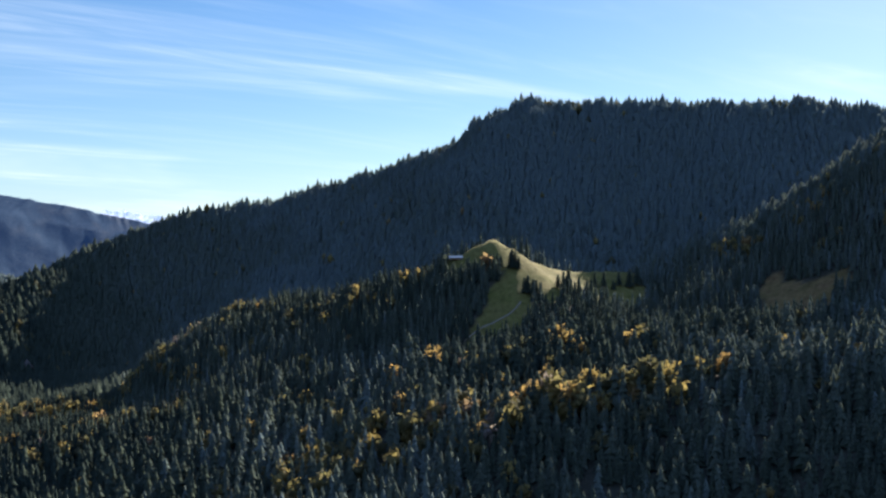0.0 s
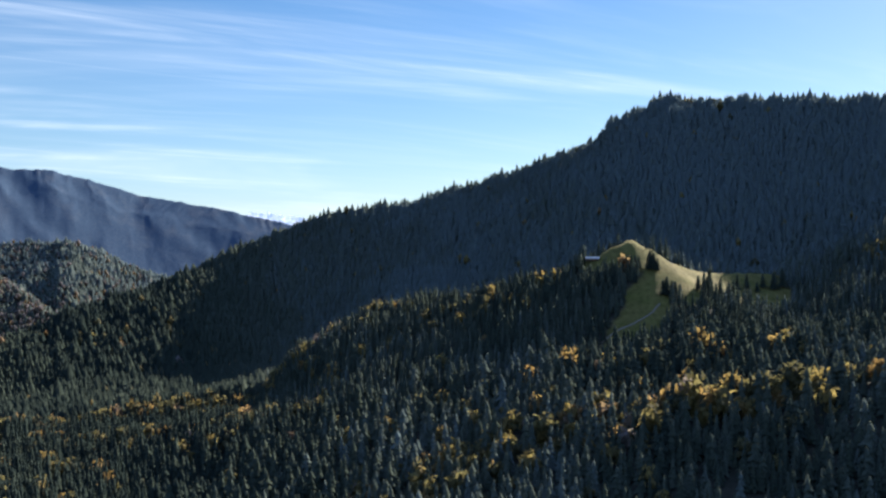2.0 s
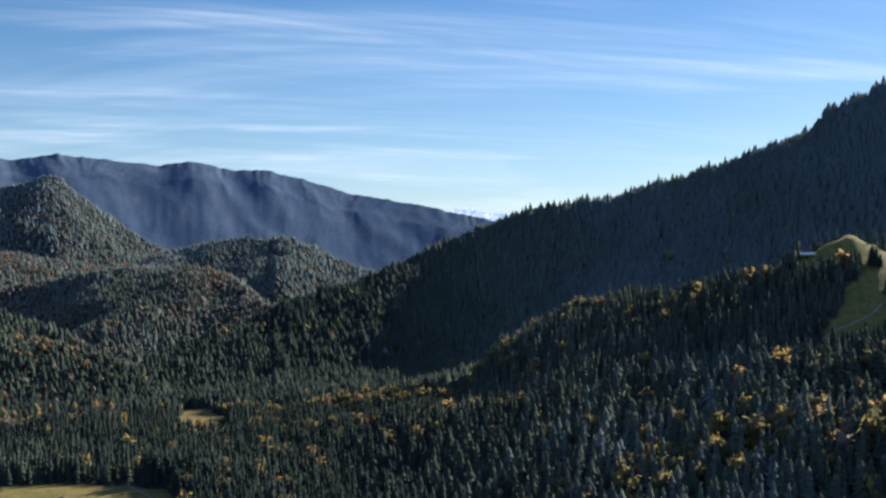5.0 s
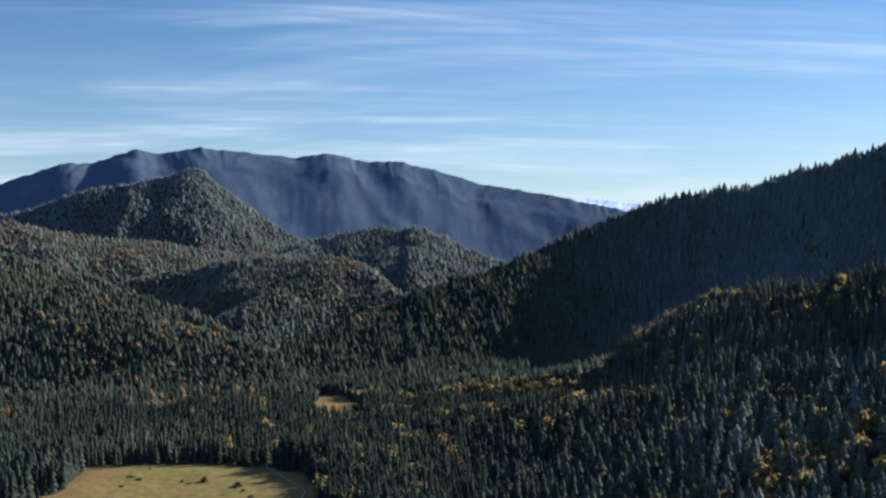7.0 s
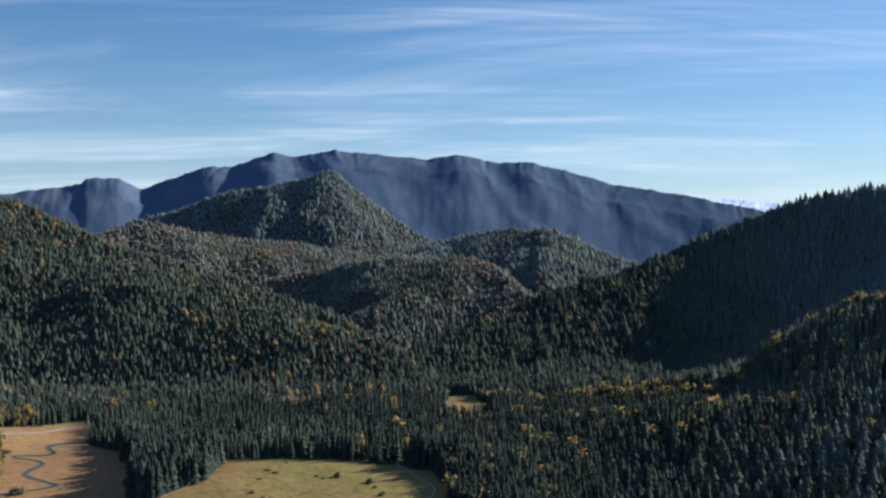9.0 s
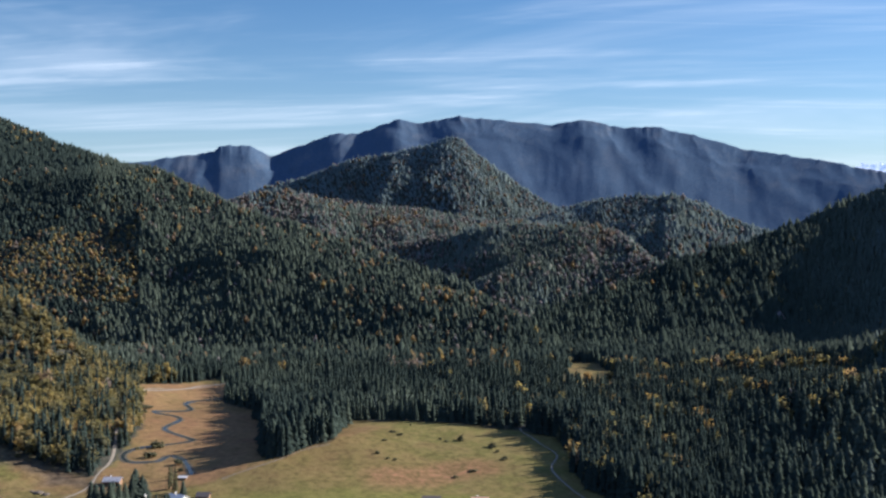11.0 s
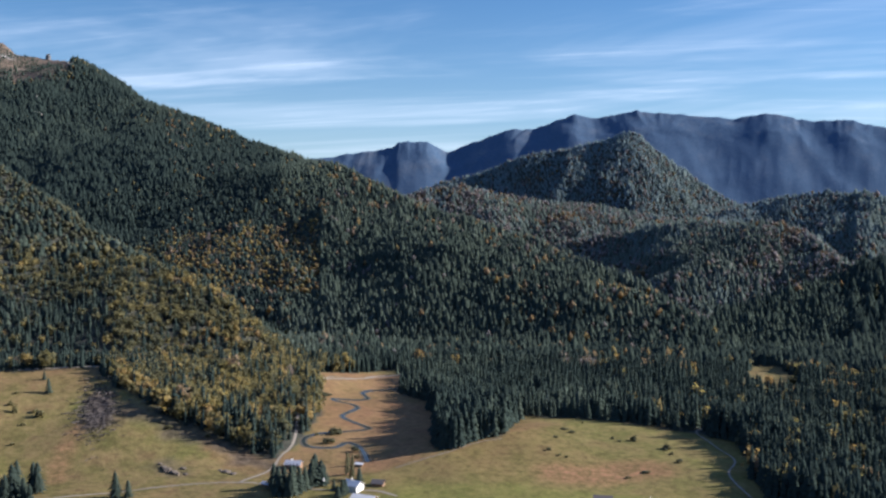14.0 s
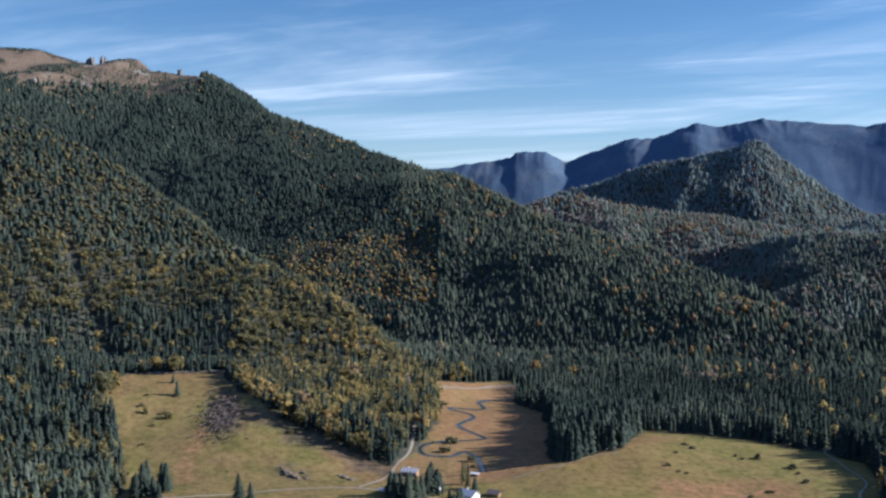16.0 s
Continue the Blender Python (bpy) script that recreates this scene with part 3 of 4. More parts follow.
def build_ground():
    x, y, z = GRID_X, GRID_Y, GRID_Z
    valley = inside(x, y, VALLEY_MEADOW)
    alp = alpine(x, y, z)
    wood = (~open_land(x, y) & ~alp).astype(float)
    from_stream = along(x, y, STREAM[3:])
    moor = valley * np.clip(0.12 + 0.8 * octaves(x, y, 120, 3, 41) + 0.8 * ((from_stream < 95) & (x < -672)), 0, 1) + 0.4 * inside(x, y, RIGHT_PASTURE)
    lush = 0.6 * np.clip(1.6 * octaves(x, y, 90, 3, 47) - 0.35, 0, 1) * valley * (from_stream > 100)
    lush = np.maximum(lush, 0.7 * np.clip(1.5 - along(x, y, [(-620, 470), (-560, 540), (-470, 600)]) / 24, 0, 1))
    lush = np.maximum(lush, 0.3 * (x > -672)) * valley + 0.6 * inside(x, y, KNOLL_PASTURE)
    red = np.clip(1.6 - along(x, y, RED_BOG) / 20, 0, 1) + 0.7 * np.clip(1.4 - along(x, y, [(-912, 316), (-880, 292), (-850, 274), (-820, 262)]) / 9, 0, 1)
    scar = np.clip(1.5 - along(x, y, [(BRUSH_PILE[0][0] - 28, BRUSH_PILE[0][1] + 10), (BRUSH_PILE[0][0] + 26, BRUSH_PILE[0][1] - 9)]) / 14 + 0.5 * octaves(x, y, 14, 2, 49), 0, 1)
    scar = np.maximum(scar, 0.75 * np.clip(1.3 - along(x, y, [(-925, 352), (-866, 382), (-813, 404), (-761, 422)]) / 16 + 0.9 * octaves(x, y, 18, 3, 50), 0, 1))
    scar = np.maximum(scar, 0.5 * np.clip(1.2 - along(x, y, [(-805, 345), (-775, 350)]) / 12 + 0.7 * octaves(x, y, 12, 2, 51), 0, 1))
    rock = np.clip(3 * (octaves(x, y, 40, 3, 55) - 0.5), 0, 1) * alp
    g = mesh_of("ground", np.stack([x, y, z], -1).reshape(-1, 3), sheet(*x.shape)[:, ::-1], GROUND,
                {"wood": wood, "alp": alp, "moor": moor, "lush": lush, "rock": rock, "red": red, "scar": scar}, True)
    return tagged(g, "autumn valley meadows and steep forested mountain slopes", "ground", kind="structure")


def build_range(name, crest, rough, label, low, high, mat):
    """A far mountain chain as a height field round its crest line, cut by gullies that run down its flanks."""
    ends = [math.atan2(-p[0], p[1]) for p in (crest[0], crest[-1])]
    a, r = np.meshgrid(np.linspace(min(ends) - 0.03, max(ends) + 0.03, 560), np.r_[np.linspace(low, high - 340, 44), np.linspace(high - 330, high, 36)], indexing="ij")
    x, y = -r * np.sin(a), r * np.cos(a)
    hill, off = from_crest(x, y, crest)
    s = a * 4200 + 90 * octaves(x, y, 260, 3, 71)
    rib = 1 - 2 * np.abs(octaves(s, off * 0.35, 190, 4, 73))
    grow = np.clip(off / 140, 0, 1)
    z = hill + (8 * octaves(s, s * 0, 75, 4, 77) + 10 * np.abs(octaves(s, s * 0, 34, 3, 78)) - 3) * rough * (1 - grow) + grow * rough * (5 * rib + 14 * (1 - 2 * np.abs(octaves(s + 0.5 * off, off * 0.25, 420, 3, 76))) + 14 * octaves(x, y, 300, 4, 75) + 4 * octaves(x, y, 60, 3, 79))
    rock = np.clip(1.2 - off / 420, 0.1, 1)
    ob = mesh_of(name, np.stack([x, y, np.maximum(z, -60)], -1).reshape(-1, 3), sheet(*x.shape)[:, ::-1], mat, {"rock": rock}, True)
    return tagged(ob, label, "mountain", kind="structure")


# ---- trees ----
def spruce_shape(rs, tiers, arms, droop=0.12):
    """Unit-high spruce: stacked ragged skirts of branches."""
    verts, faces = [], []
    for k in range(tiers):
        low = 0.04 + 0.86 * k / tiers
        high = min(1.0, low + (1.9 if tiers < 4 else 1.7) / tiers * (1.0 - 0.25 * low))
        wide = (0.185 * (1 - low) ** 0.85 + 0.012) * rs.uniform(0.9, 1.12)
        base = len(verts)
        verts.append((rs.normal(0, 0.004), rs.normal(0, 0.004), high))
        turn = rs.uniform(0, 6.28)
        n = arms * 2
        for j in range(n):
            a = turn + 2 * math.pi * (j + rs.uniform(-0.2, 0.2)) / n
            r = wide * (rs.uniform(0.9, 1.25) if j % 2 == 0 else rs.uniform(0.45, 0.62))
            verts.append((r * math.cos(a), r * math.sin(a), low + (rs.uniform(-0.03, 0.01) if j % 2 == 0 else droop * 0.35)))
        for j in range(n):
            faces.append((base, base + 1 + j, base + 1 + (j + 1) % n))
    return np.array(verts), np.array(faces)


def cone_shape(rs):
    """Unit-high far conifer: a ragged five-sided cone."""
    v = [(0, 0, 1.0)]
    for j in range(5):
        a, r = 6.28 * (j + rs.uniform(-0.25, 0.25)) / 5, rs.uniform(0.13, 0.24)
        v.append((r * math.cos(a), r * math.sin(a), rs.uniform(0.02, 0.16)))
    return np.array(v), np.array([(0, 1 + j, 1 + (j + 1) % 5) for j in range(5)])


def leafy_shape(rs, lumps, tufts):
    """Unit-high broadleaf tree: a short stem under lumps with loose tufts of leaves."""
    bm = bmesh.new()
    bmesh.ops.create_icosphere(bm, subdivisions=1, radius=1)
    ico_v = np.array([v.co[:] for v in bm.verts])
    ico_f = np.array([[v.index for v in f.verts] for f in bm.faces])
    bm.free()
    verts, faces, count = [], [], 0
    if lumps == 1:
        # few-sided crown for trees far off
        ico_v = np.array([(1, 0, 0), (0.3, 0.95, 0), (-0.8, 0.6, 0), (-0.8, -0.6, 0), (0.3, -0.95, 0), (0, 0, 1), (0, 0, -1)])
        ico_f = np.array([(k, (k + 1) % 5, 5) for k in range(5)] + [((k + 1) % 5, k, 6) for k in range(5)])
    for k in range(lumps):
        a, r = 6.28 * k / lumps + rs.uniform(-0.5, 0.5), 0.0 if k == 0 else rs.uniform(0.12, 0.25)
        c = np.array([r * math.cos(a), r * math.sin(a), 0.66 if k == 0 else rs.uniform(0.36, 0.68)])
        size = rs.uniform(0.14, 0.22) if lumps > 1 else 0.3
        v = ico_v * rs.uniform(0.75, 1.2, (len(ico_v), 1)) * size * np.array([1, 1, 1.15 if lumps > 1 else 1.5]) + c
        verts.append(v)
        faces.append(ico_f + count)
        count += len(v)
    for k in range(tufts):
        d = rs.normal(size=3)
        d /= np.linalg.norm(d)
        c = d * np.array([0.36, 0.36, 0.38]) * rs.uniform(0.8, 1.08) + (0, 0, 0.58)
        v = c + rs.normal(0, 0.085, (3, 3))
        verts.append(v)
        faces.append(np.array([[0, 1, 2]]) + count)
        count += 3
    stem = np.array([(-0.02, 0, 0), (0.02, 0.012, 0), (0.0, -0.02, 0), (0, 0, 0.5)])
    verts.append(stem)
    faces.append(np.array([[0, 1, 3], [1, 2, 3], [2, 0, 3]]) + count)
    return np.concatenate(verts), np.concatenate(faces)


def plant(name, label, spots, shapes, heights, widths, tints, mat, rs):
    """One mesh of many trees: each spot takes one of the shapes, turned and scaled."""
    all_v, all_f, all_t, count = [], [], [], 0
    pick = rs.randint(0, len(shapes), len(spots))
    for k, (v, f) in enumerate(shapes):
        at = np.flatnonzero(pick == k)
        if not len(at):
            continue
        a = rs.uniform(0, 6.28, len(at))[:, None]
        w, h = (widths[at] * heights[at])[:, None], heights[at][:, None]
        px = (v[:, 0] * np.cos(a) - v[:, 1] * np.sin(a)) * w + spots[at, 0:1]
        py = (v[:, 0] * np.sin(a) + v[:, 1] * np.cos(a)) * w + spots[at, 1:2]
        pz = v[:, 2] * h + spots[at, 2:3] - 0.3
        all_v.append(np.stack([px, py, pz], -1).reshape(-1, 3))
        all_f.append((f[None] + (np.arange(len(at)) * len(v))[:, None, None]).reshape(-1, 3) + count)
        all_t.append(np.repeat(tints[at], len(v)))
        count += len(at) * len(v)
    if not all_v:
        return None
    ob = mesh_of(name, np.concatenate(all_v), np.concatenate(all_f), mat, {"tint": np.concatenate(all_t)}, True)
    return tagged(ob, label, "forest", kind="stuff")


def scatter(step, low, high, rs):
    """Jittered spots over the valley sides, low to high metres from the middle of the basin."""
    g = np.arange(-high, high, step)
    x, y = np.meshgrid(g, g)
    x = x.ravel() + rs.uniform(-0.48, 0.48, x.size) * step
    y = y.ravel() + rs.uniform(-0.48, 0.48, y.size) * step
    d, a = np.hypot(x, y), np.degrees(np.arctan2(-x, y))
    keep = (d > low) & (d <= high) & (a > -31) & (a < 90)
    return x[keep], y[keep]


def autumn_share(x, y, z):
    """How many of the trees are broadleaved: patches by noise, more on the sunny left slope."""
    n = octaves(x, y, 130, 3, 91)
    share = np.clip(0.02 + 0.42 * (n - 0.28), 0.008, np.where((z < 45) & (-x > 0.35 * y), 0.05, 0.3))
    slope = np.clip(1 - np.hypot(x + 1010, y - 480) / 330, 0, 1)
    share = np.maximum(share, 0.6 * np.clip(slope * 1.8, 0, 1) * (z > 4))
    share = np.maximum(share, 0.52 * ((-x > 1.6 * y) & (z > 60) & (np.hypot(x, y) < 2000)))
    share = np.where((-x < 0.75 * y) & (z > 120) & (np.hypot(x, y) > 1430) & (np.hypot(x, y) < 2350), 0.012, share)
    share = np.where((-x > 2.7 * y) & (np.hypot(x, y) > 1040) & (np.hypot(x, y) < 1300) & (z < 140), 0.1, share)
    share = np.maximum(share, 0.24 * ((-x > 3 * y) & (np.hypot(x, y) < 1040)))
    row = np.clip(1 - along(x, y, [(-240, 1330), (-350, 1330), (-520, 1270), (-770, 1190)]) / 36, 0, 1)
    row = np.maximum(row, np.clip(1 - along(x, y, [(190, 850), (60, 850), (-110, 840)]) / 45, 0, 1))
    hills = beyond(x, y)
    share = np.maximum(share, hills * np.clip(0.4 + 0.8 * octaves(x, y, 150, 3, 93), 0.1, 0.75) * np.where(np.hypot(x, y) > 2900, 0.45, 1))
    flank = (-x > 0.75 * y) & (-x < 2.3 * y) & (np.hypot(x, y) > 1330) & ~beyond(x, y)
    share = np.maximum(share, flank * np.clip(0.04 + 0.55 * octaves(x, y, 110, 3, 94), 0.02, 0.14))
    return np.maximum(share, row * 0.5)


def build_forest(wide, step, low, high, spruces, leafies, where, rs):
    x, y = scatter(step, low, high, rs)
    if low < 600:
        # closed stands at the meadow's edge
        u, v = scatter(4.6, low, 1150, rs)
        edge = np.minimum(along(u, v, DARK_EDGE), along(u, v, TRACK_EDGE)) < 48
        x, y = np.r_[x, u[edge]], np.r_[y, v[edge]]
    z = on_ground(x, y)
    inner = (np.hypot(x, y) < 3450) | (beyond(x, y) & (np.hypot(x, y) < 3650))
    bare = alpine(x, y, z + rs.normal(0, 26, z.shape))
    dwarf = bare & (octaves(x, y, 75, 3, 101) > 0.02)
    keep = ~open_land(x, y) & ((~bare & inner) | dwarf) & (along(x, y, VALLEY_ROAD) > 4) & (along(x, y, END_ROAD) > 5) & (along(x, y, RAVINE) > 4) & (along(x, y, MEADOW_TRACK) > 6)
    near_slope = (np.hypot(x, y) < 1050) & (-x < 0.45 * y)
    keep &= rs.rand(len(x)) < np.where(far_side(x, y) > 32, 0.3, np.where(near_slope, 0.62, 0.95))
    x, y, z, dwarf, near_slope = x[keep], y[keep], z[keep], dwarf[keep], near_slope[keep]
    leaf = (rs.rand(len(x)) < autumn_share(x, y, z)) & ~dwarf & (along(x, y, DARK_EDGE) > 55)
    stand = 1 + 0.2 * octaves(x, y, 90, 3, 95) + 0.22 * octaves(x, y, 22, 2, 96)
    spots = np.stack([x, y, z], 1)
    left = (-x > 1.6 * y) & (z > 35) & (np.hypot(x, y) < 2150)
    h = np.clip(rs.normal(21.5, 4.2, len(x)), 8, 32) * stand * np.where(dwarf, 0.36, 1) * np.where(left & (np.hypot(x, y) < 2150), 0.66, 1)
    reach = np.hypot(x, y)
    h = h * np.interp(reach, (1250, 1500, 2300, 2600), (1.0, 0.85, 0.72, 0.66)) * np.where(-x < 0.55 * y, np.interp(reach, (1300, 1700), (1.0, 1.45)), 1.0) * np.where((-x > 1.2 * y) & (reach > 2400), 1.15, 1)
    h = h * np.where(near_slope, rs.uniform(0.8, 1.35, len(x)), 1.0)
    h = h * (1 + 0.18 * np.clip(1.6 - along(x, y, DARK_EDGE) / 40, 0, 1) + 0.2 * np.clip(1.6 - along(x, y, TRACK_EDGE) / 40, 0, 1))
    # grows with distance: tree-to-tree tint contrast fades as haze would fade it
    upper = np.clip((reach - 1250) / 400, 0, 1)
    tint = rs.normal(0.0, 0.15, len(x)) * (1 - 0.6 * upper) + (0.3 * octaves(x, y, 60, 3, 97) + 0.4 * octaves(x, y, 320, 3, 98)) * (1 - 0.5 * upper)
    # bearing towards the spur: paler needles brighten its shaded face and the near slope
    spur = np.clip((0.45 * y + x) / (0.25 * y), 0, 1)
    lifted_tint = 0.04 + 0.5 * spur
    # hills behind go pale blue as painted haze; the spur's nose stays dark like shade
    tint = np.clip(tint + lifted_tint + upper * (np.where(beyond(x, y), np.interp(reach, (2700, 3100), (0.6, 0.95)), np.where(-x > 1.75 * y, -0.02, np.where(-x > 0.8 * y, 0.3, 0.05 + 0.55 * spur))) - 0.2 * spur), 0, 1)
    near = (x > 20) & (y < 735) & ~leaf
    near &= np.cumsum(near) <= 260
    for k in np.flatnonzero(near):
        spruce(x[k], y[k], h[k], "spruces of the near slope")
    c = ~leaf & ~near
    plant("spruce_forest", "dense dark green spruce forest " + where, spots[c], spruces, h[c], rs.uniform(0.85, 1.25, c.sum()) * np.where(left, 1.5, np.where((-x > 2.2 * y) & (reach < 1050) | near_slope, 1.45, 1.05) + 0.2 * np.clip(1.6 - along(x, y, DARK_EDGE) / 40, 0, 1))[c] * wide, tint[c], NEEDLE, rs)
    far_hills = beyond(x, y)
    flank = (-x > 0.75 * y) & (-x < 2.3 * y) & (reach > 1330) & ~far_hills
    # far hills are pushed to the greyed end of the ramp in place of haze
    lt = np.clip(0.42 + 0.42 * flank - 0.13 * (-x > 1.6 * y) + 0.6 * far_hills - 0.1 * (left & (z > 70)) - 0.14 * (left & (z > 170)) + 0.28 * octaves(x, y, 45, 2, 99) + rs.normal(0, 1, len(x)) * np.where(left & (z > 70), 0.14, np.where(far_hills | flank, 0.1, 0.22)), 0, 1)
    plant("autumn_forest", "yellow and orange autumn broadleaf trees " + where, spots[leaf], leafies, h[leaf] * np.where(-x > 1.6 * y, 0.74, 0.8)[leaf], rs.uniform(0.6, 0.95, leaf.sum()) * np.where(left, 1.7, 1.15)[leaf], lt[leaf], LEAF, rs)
    return len(x)


# ---- single things ----
def part(name, verts, faces, mat, parent, label="", attrs=None):
    me_ob = mesh_of(name, verts, faces, mat, attrs, True) if isinstance(faces, np.ndarray) else poly_of(name, verts, faces, mat)
    me_ob.parent = parent
    return tagged(me_ob, label)


def poly_of(name, verts, faces, mat):
    me = bpy.data.meshes.new(name)
    me.from_pydata([tuple(map(float, v)) for v in verts], [], [tuple(f) for f in faces])
    me.materials.append(mat)
    return new(name, me)


def lift(x, y):
    return float(on_ground(x, y))


def block(x0, x1, y0, y1, z0, z1):
    v = [(x, y, z) for z in (z0, z1) for y in (y0, y1) for x in (x0, x1)]
    return v, [(0, 2, 3, 1), (4, 5, 7, 6), (0, 1, 5, 4), (2, 6, 7, 3), (0, 4, 6, 2), (1, 3, 7, 5)]


def stem(low, high, top, sides=7):
    a = np.linspace(0, 2 * math.pi, sides, endpoint=False)
    v = [(low * math.cos(t), low * math.sin(t), 0) for t in a] + [(high * math.cos(t), high * math.sin(t), top) for t in a]
    return v, [(k, (k + 1) % sides, sides + (k + 1) % sides, sides + k) for k in range(sides)] + [tuple(range(sides, 2 * sides))]


tree_rng = np.random.RandomState(5)
MODELS = {}


def model(kind, k):
    """One tree of each kind and shape; the others share its meshes."""
    if (kind, k) not in MODELS:
        root = new(kind + "_tree")
        root.empty_display_size = 1
        if kind == "spruce":
            part("trunk", *stem(0.016, 0.004, 0.8), BARK, root, "straight grey-brown trunk")
            v, f = spruce_shape(tree_rng, 9, 7)
            part("crown", v, f, NEEDLE, root, "drooping dark green needle branches", {"tint": np.full(len(v), 0.04 + 0.06 * k)})
            tagged(root, "tall dark green spruce with a pointed crown", "tree")
        elif kind == "larch":
            part("trunk", *stem(0.014, 0.004, 0.85), BARK, root, "thin grey trunk")
            v, f = spruce_shape(tree_rng, 8, 5, 0.3)
            part("crown", v * (0.8, 0.8, 1), f, LEAF, root, "thin yellow-grey larch branches", {"tint": np.full(len(v), 0.12)})
            tagged(root, "slender larch with thinning yellow-grey needles", "tree")
        else:
            part("trunk", *stem(0.025, 0.012, 0.5), BARK, root, "forked grey trunk")
            v, f = leafy_shape(tree_rng, 6, 160)
            part("crown", v, f, LEAF, root, "loose yellowing leaf crown", {"tint": np.full(len(v), (0.1, 0.48, 0.3, 0.6, 0.75, 0.52)[k])})
            tagged(root, "round broadleaf tree turning yellow in autumn", "tree")
        MODELS[kind, k] = [root, False]
    return MODELS[kind, k]


def tree(kind, x, y, height, group, shapes=5, wide=1.0):
    entry = model(kind, int(tree_rng.randint(shapes)))
    z = lift(x, y)
    if entry[1]:
        root = copy_thing(entry[0], Matrix.Identity(4))
    else:
        root, entry[1] = entry[0], True
    w = height * wide * tree_rng.uniform(1.1, 1.4)
    root.location, root.rotation_euler, root.scale = (x, y, z - 0.15), (0, 0, tree_rng.uniform(0, 6.28)), (w, w, height)
    return tagged(root, group=group)


def spruce(x, y, height, group):
    return tree("spruce", x, y, height, group, 5, 1.3)


def bush(x, y, high, wide, group, tone):
    v, f = leafy_shape(tree_rng, 5, 40)
    v = (v - (0, 0, 0.3)) * (wide * 1.3, wide * 1.3, high * 1.6)
    ob = mesh_of("bush", v, f, LEAF, {"tint": np.full(len(v), tone)})
    ob.location = (x, y, lift(x, y))
    return tagged(ob, "low olive-brown bush on open meadow", "bush", group)


def boulder(x, y, high, wide):
    bm = bmesh.new()
    bmesh.ops.create_icosphere(bm, subdivisions=2, radius=1)
    for v in bm.verts:
        v.co *= 1 + 0.35 * noise.noise(v.co * 1.7 + Vector((x, y, 0)))
        v.co.x, v.co.y, v.co.z = v.co.x * wide * 0.5, v.co.y * wide * 0.4, max(v.co.z, -0.4) * high * 0.6
    me = bpy.data.meshes.new("boulder")
    bm.to_mesh(me)
    bm.free()
    me.materials.append(STONE)
    ob = new("boulder", me)
    ob.location = (x, y, lift(x, y) + high * 0.1)
    return tagged(ob, "weathered brown limestone boulder in the pasture", "rock", "boulders of the pasture")


def house(name, x, y, turn, long, wide, eave, ridge, roof, wall, label, chimney=True, rows=1):
    """A gabled building: walls, two roof slopes, chimney, door and windows."""
    root = new(name)
    root.location, root.rotation_euler = (x, y, lift(x, y) - 0.2), (0, 0, radians(turn))
    hl, hw = long / 2, wide / 2
    v = [(-hl, -hw, 0), (hl, -hw, 0), (hl, hw, 0), (-hl, hw, 0), (-hl, -hw, eave), (hl, -hw, eave), (hl, hw, eave), (-hl, hw, eave), (-hl, 0, ridge), (hl, 0, ridge)]
    part("walls", v, [(0, 1, 5, 4), (2, 3, 7, 6), (1, 2, 6, 9, 5), (3, 0, 4, 8, 7)], wall, root)
    fall, over, thick = (ridge - eave) / hw, 0.9, 0.25
    for side in (-1, 1):
        y1, z1 = side * (hw + over), eave - over * fall
        e = hl + over
        low = [(-e, 0, ridge), (e, 0, ridge), (e, y1, z1), (-e, y1, z1)]
        high = [(a, b, c + thick) for a, b, c in low]
        f = [(0, 1, 2, 3), (7, 6, 5, 4), (0, 4, 5, 1), (1, 5, 6, 2), (2, 6, 7, 3), (3, 7, 4, 0)]
        part("roof_slope", low + high, f if side > 0 else [q[::-1] for q in f], roof, root)
    if chimney:
        part("chimney", *block(-hl * 0.3 - 0.4, -hl * 0.3 + 0.4, 0.5, 1.3, ridge - 1.2, ridge + 1.1), PLASTER, root, "white plastered chimney")
    for side in (-1, 1):
        for row in range(rows):
            for k in range(max(2, int(long / 3.2))):
                cx = -hl + (k + 0.5) * long / max(2, int(long / 3.2))
                if row == 0 and k == 1 and side < 0:
                    part("door", *block(cx - 0.6, cx + 0.6, side * (hw + 0.06) - 0.06, side * (hw + 0.06) + 0.06, 0.1, 2.2), BOARD, root)
                else:
                    part("window", *block(cx - 0.5, cx + 0.5, side * (hw + 0.05) - 0.05, side * (hw + 0.05) + 0.05, 1.0 + 2.7 * row, 2.2 + 2.7 * row), PANE, root)
    return tagged(root, label, "house" if chimney else "shed")


def smooth_line(points, step=4.0):
    p = np.array(points, float)
    p = np.concatenate([2 * p[:1] - p[1:2], p, 2 * p[-1:] - p[-2:-1]])
    out = []
    for k in range(1, len(p) - 2):
        n = max(2, int(np.hypot(*(p[k + 1] - p[k])) / step))
        t = np.linspace(0, 1, n, endpoint=False)[:, None]
        out.append(0.5 * (2 * p[k] + (p[k + 1] - p[k - 1]) * t + (2 * p[k - 1] - 5 * p[k] + 4 * p[k + 1] - p[k + 2]) * t ** 2 + (3 * p[k] - p[k - 1] - 3 * p[k + 1] + p[k + 2]) * t ** 3))
    return np.concatenate(out + [p[-2:-1]])


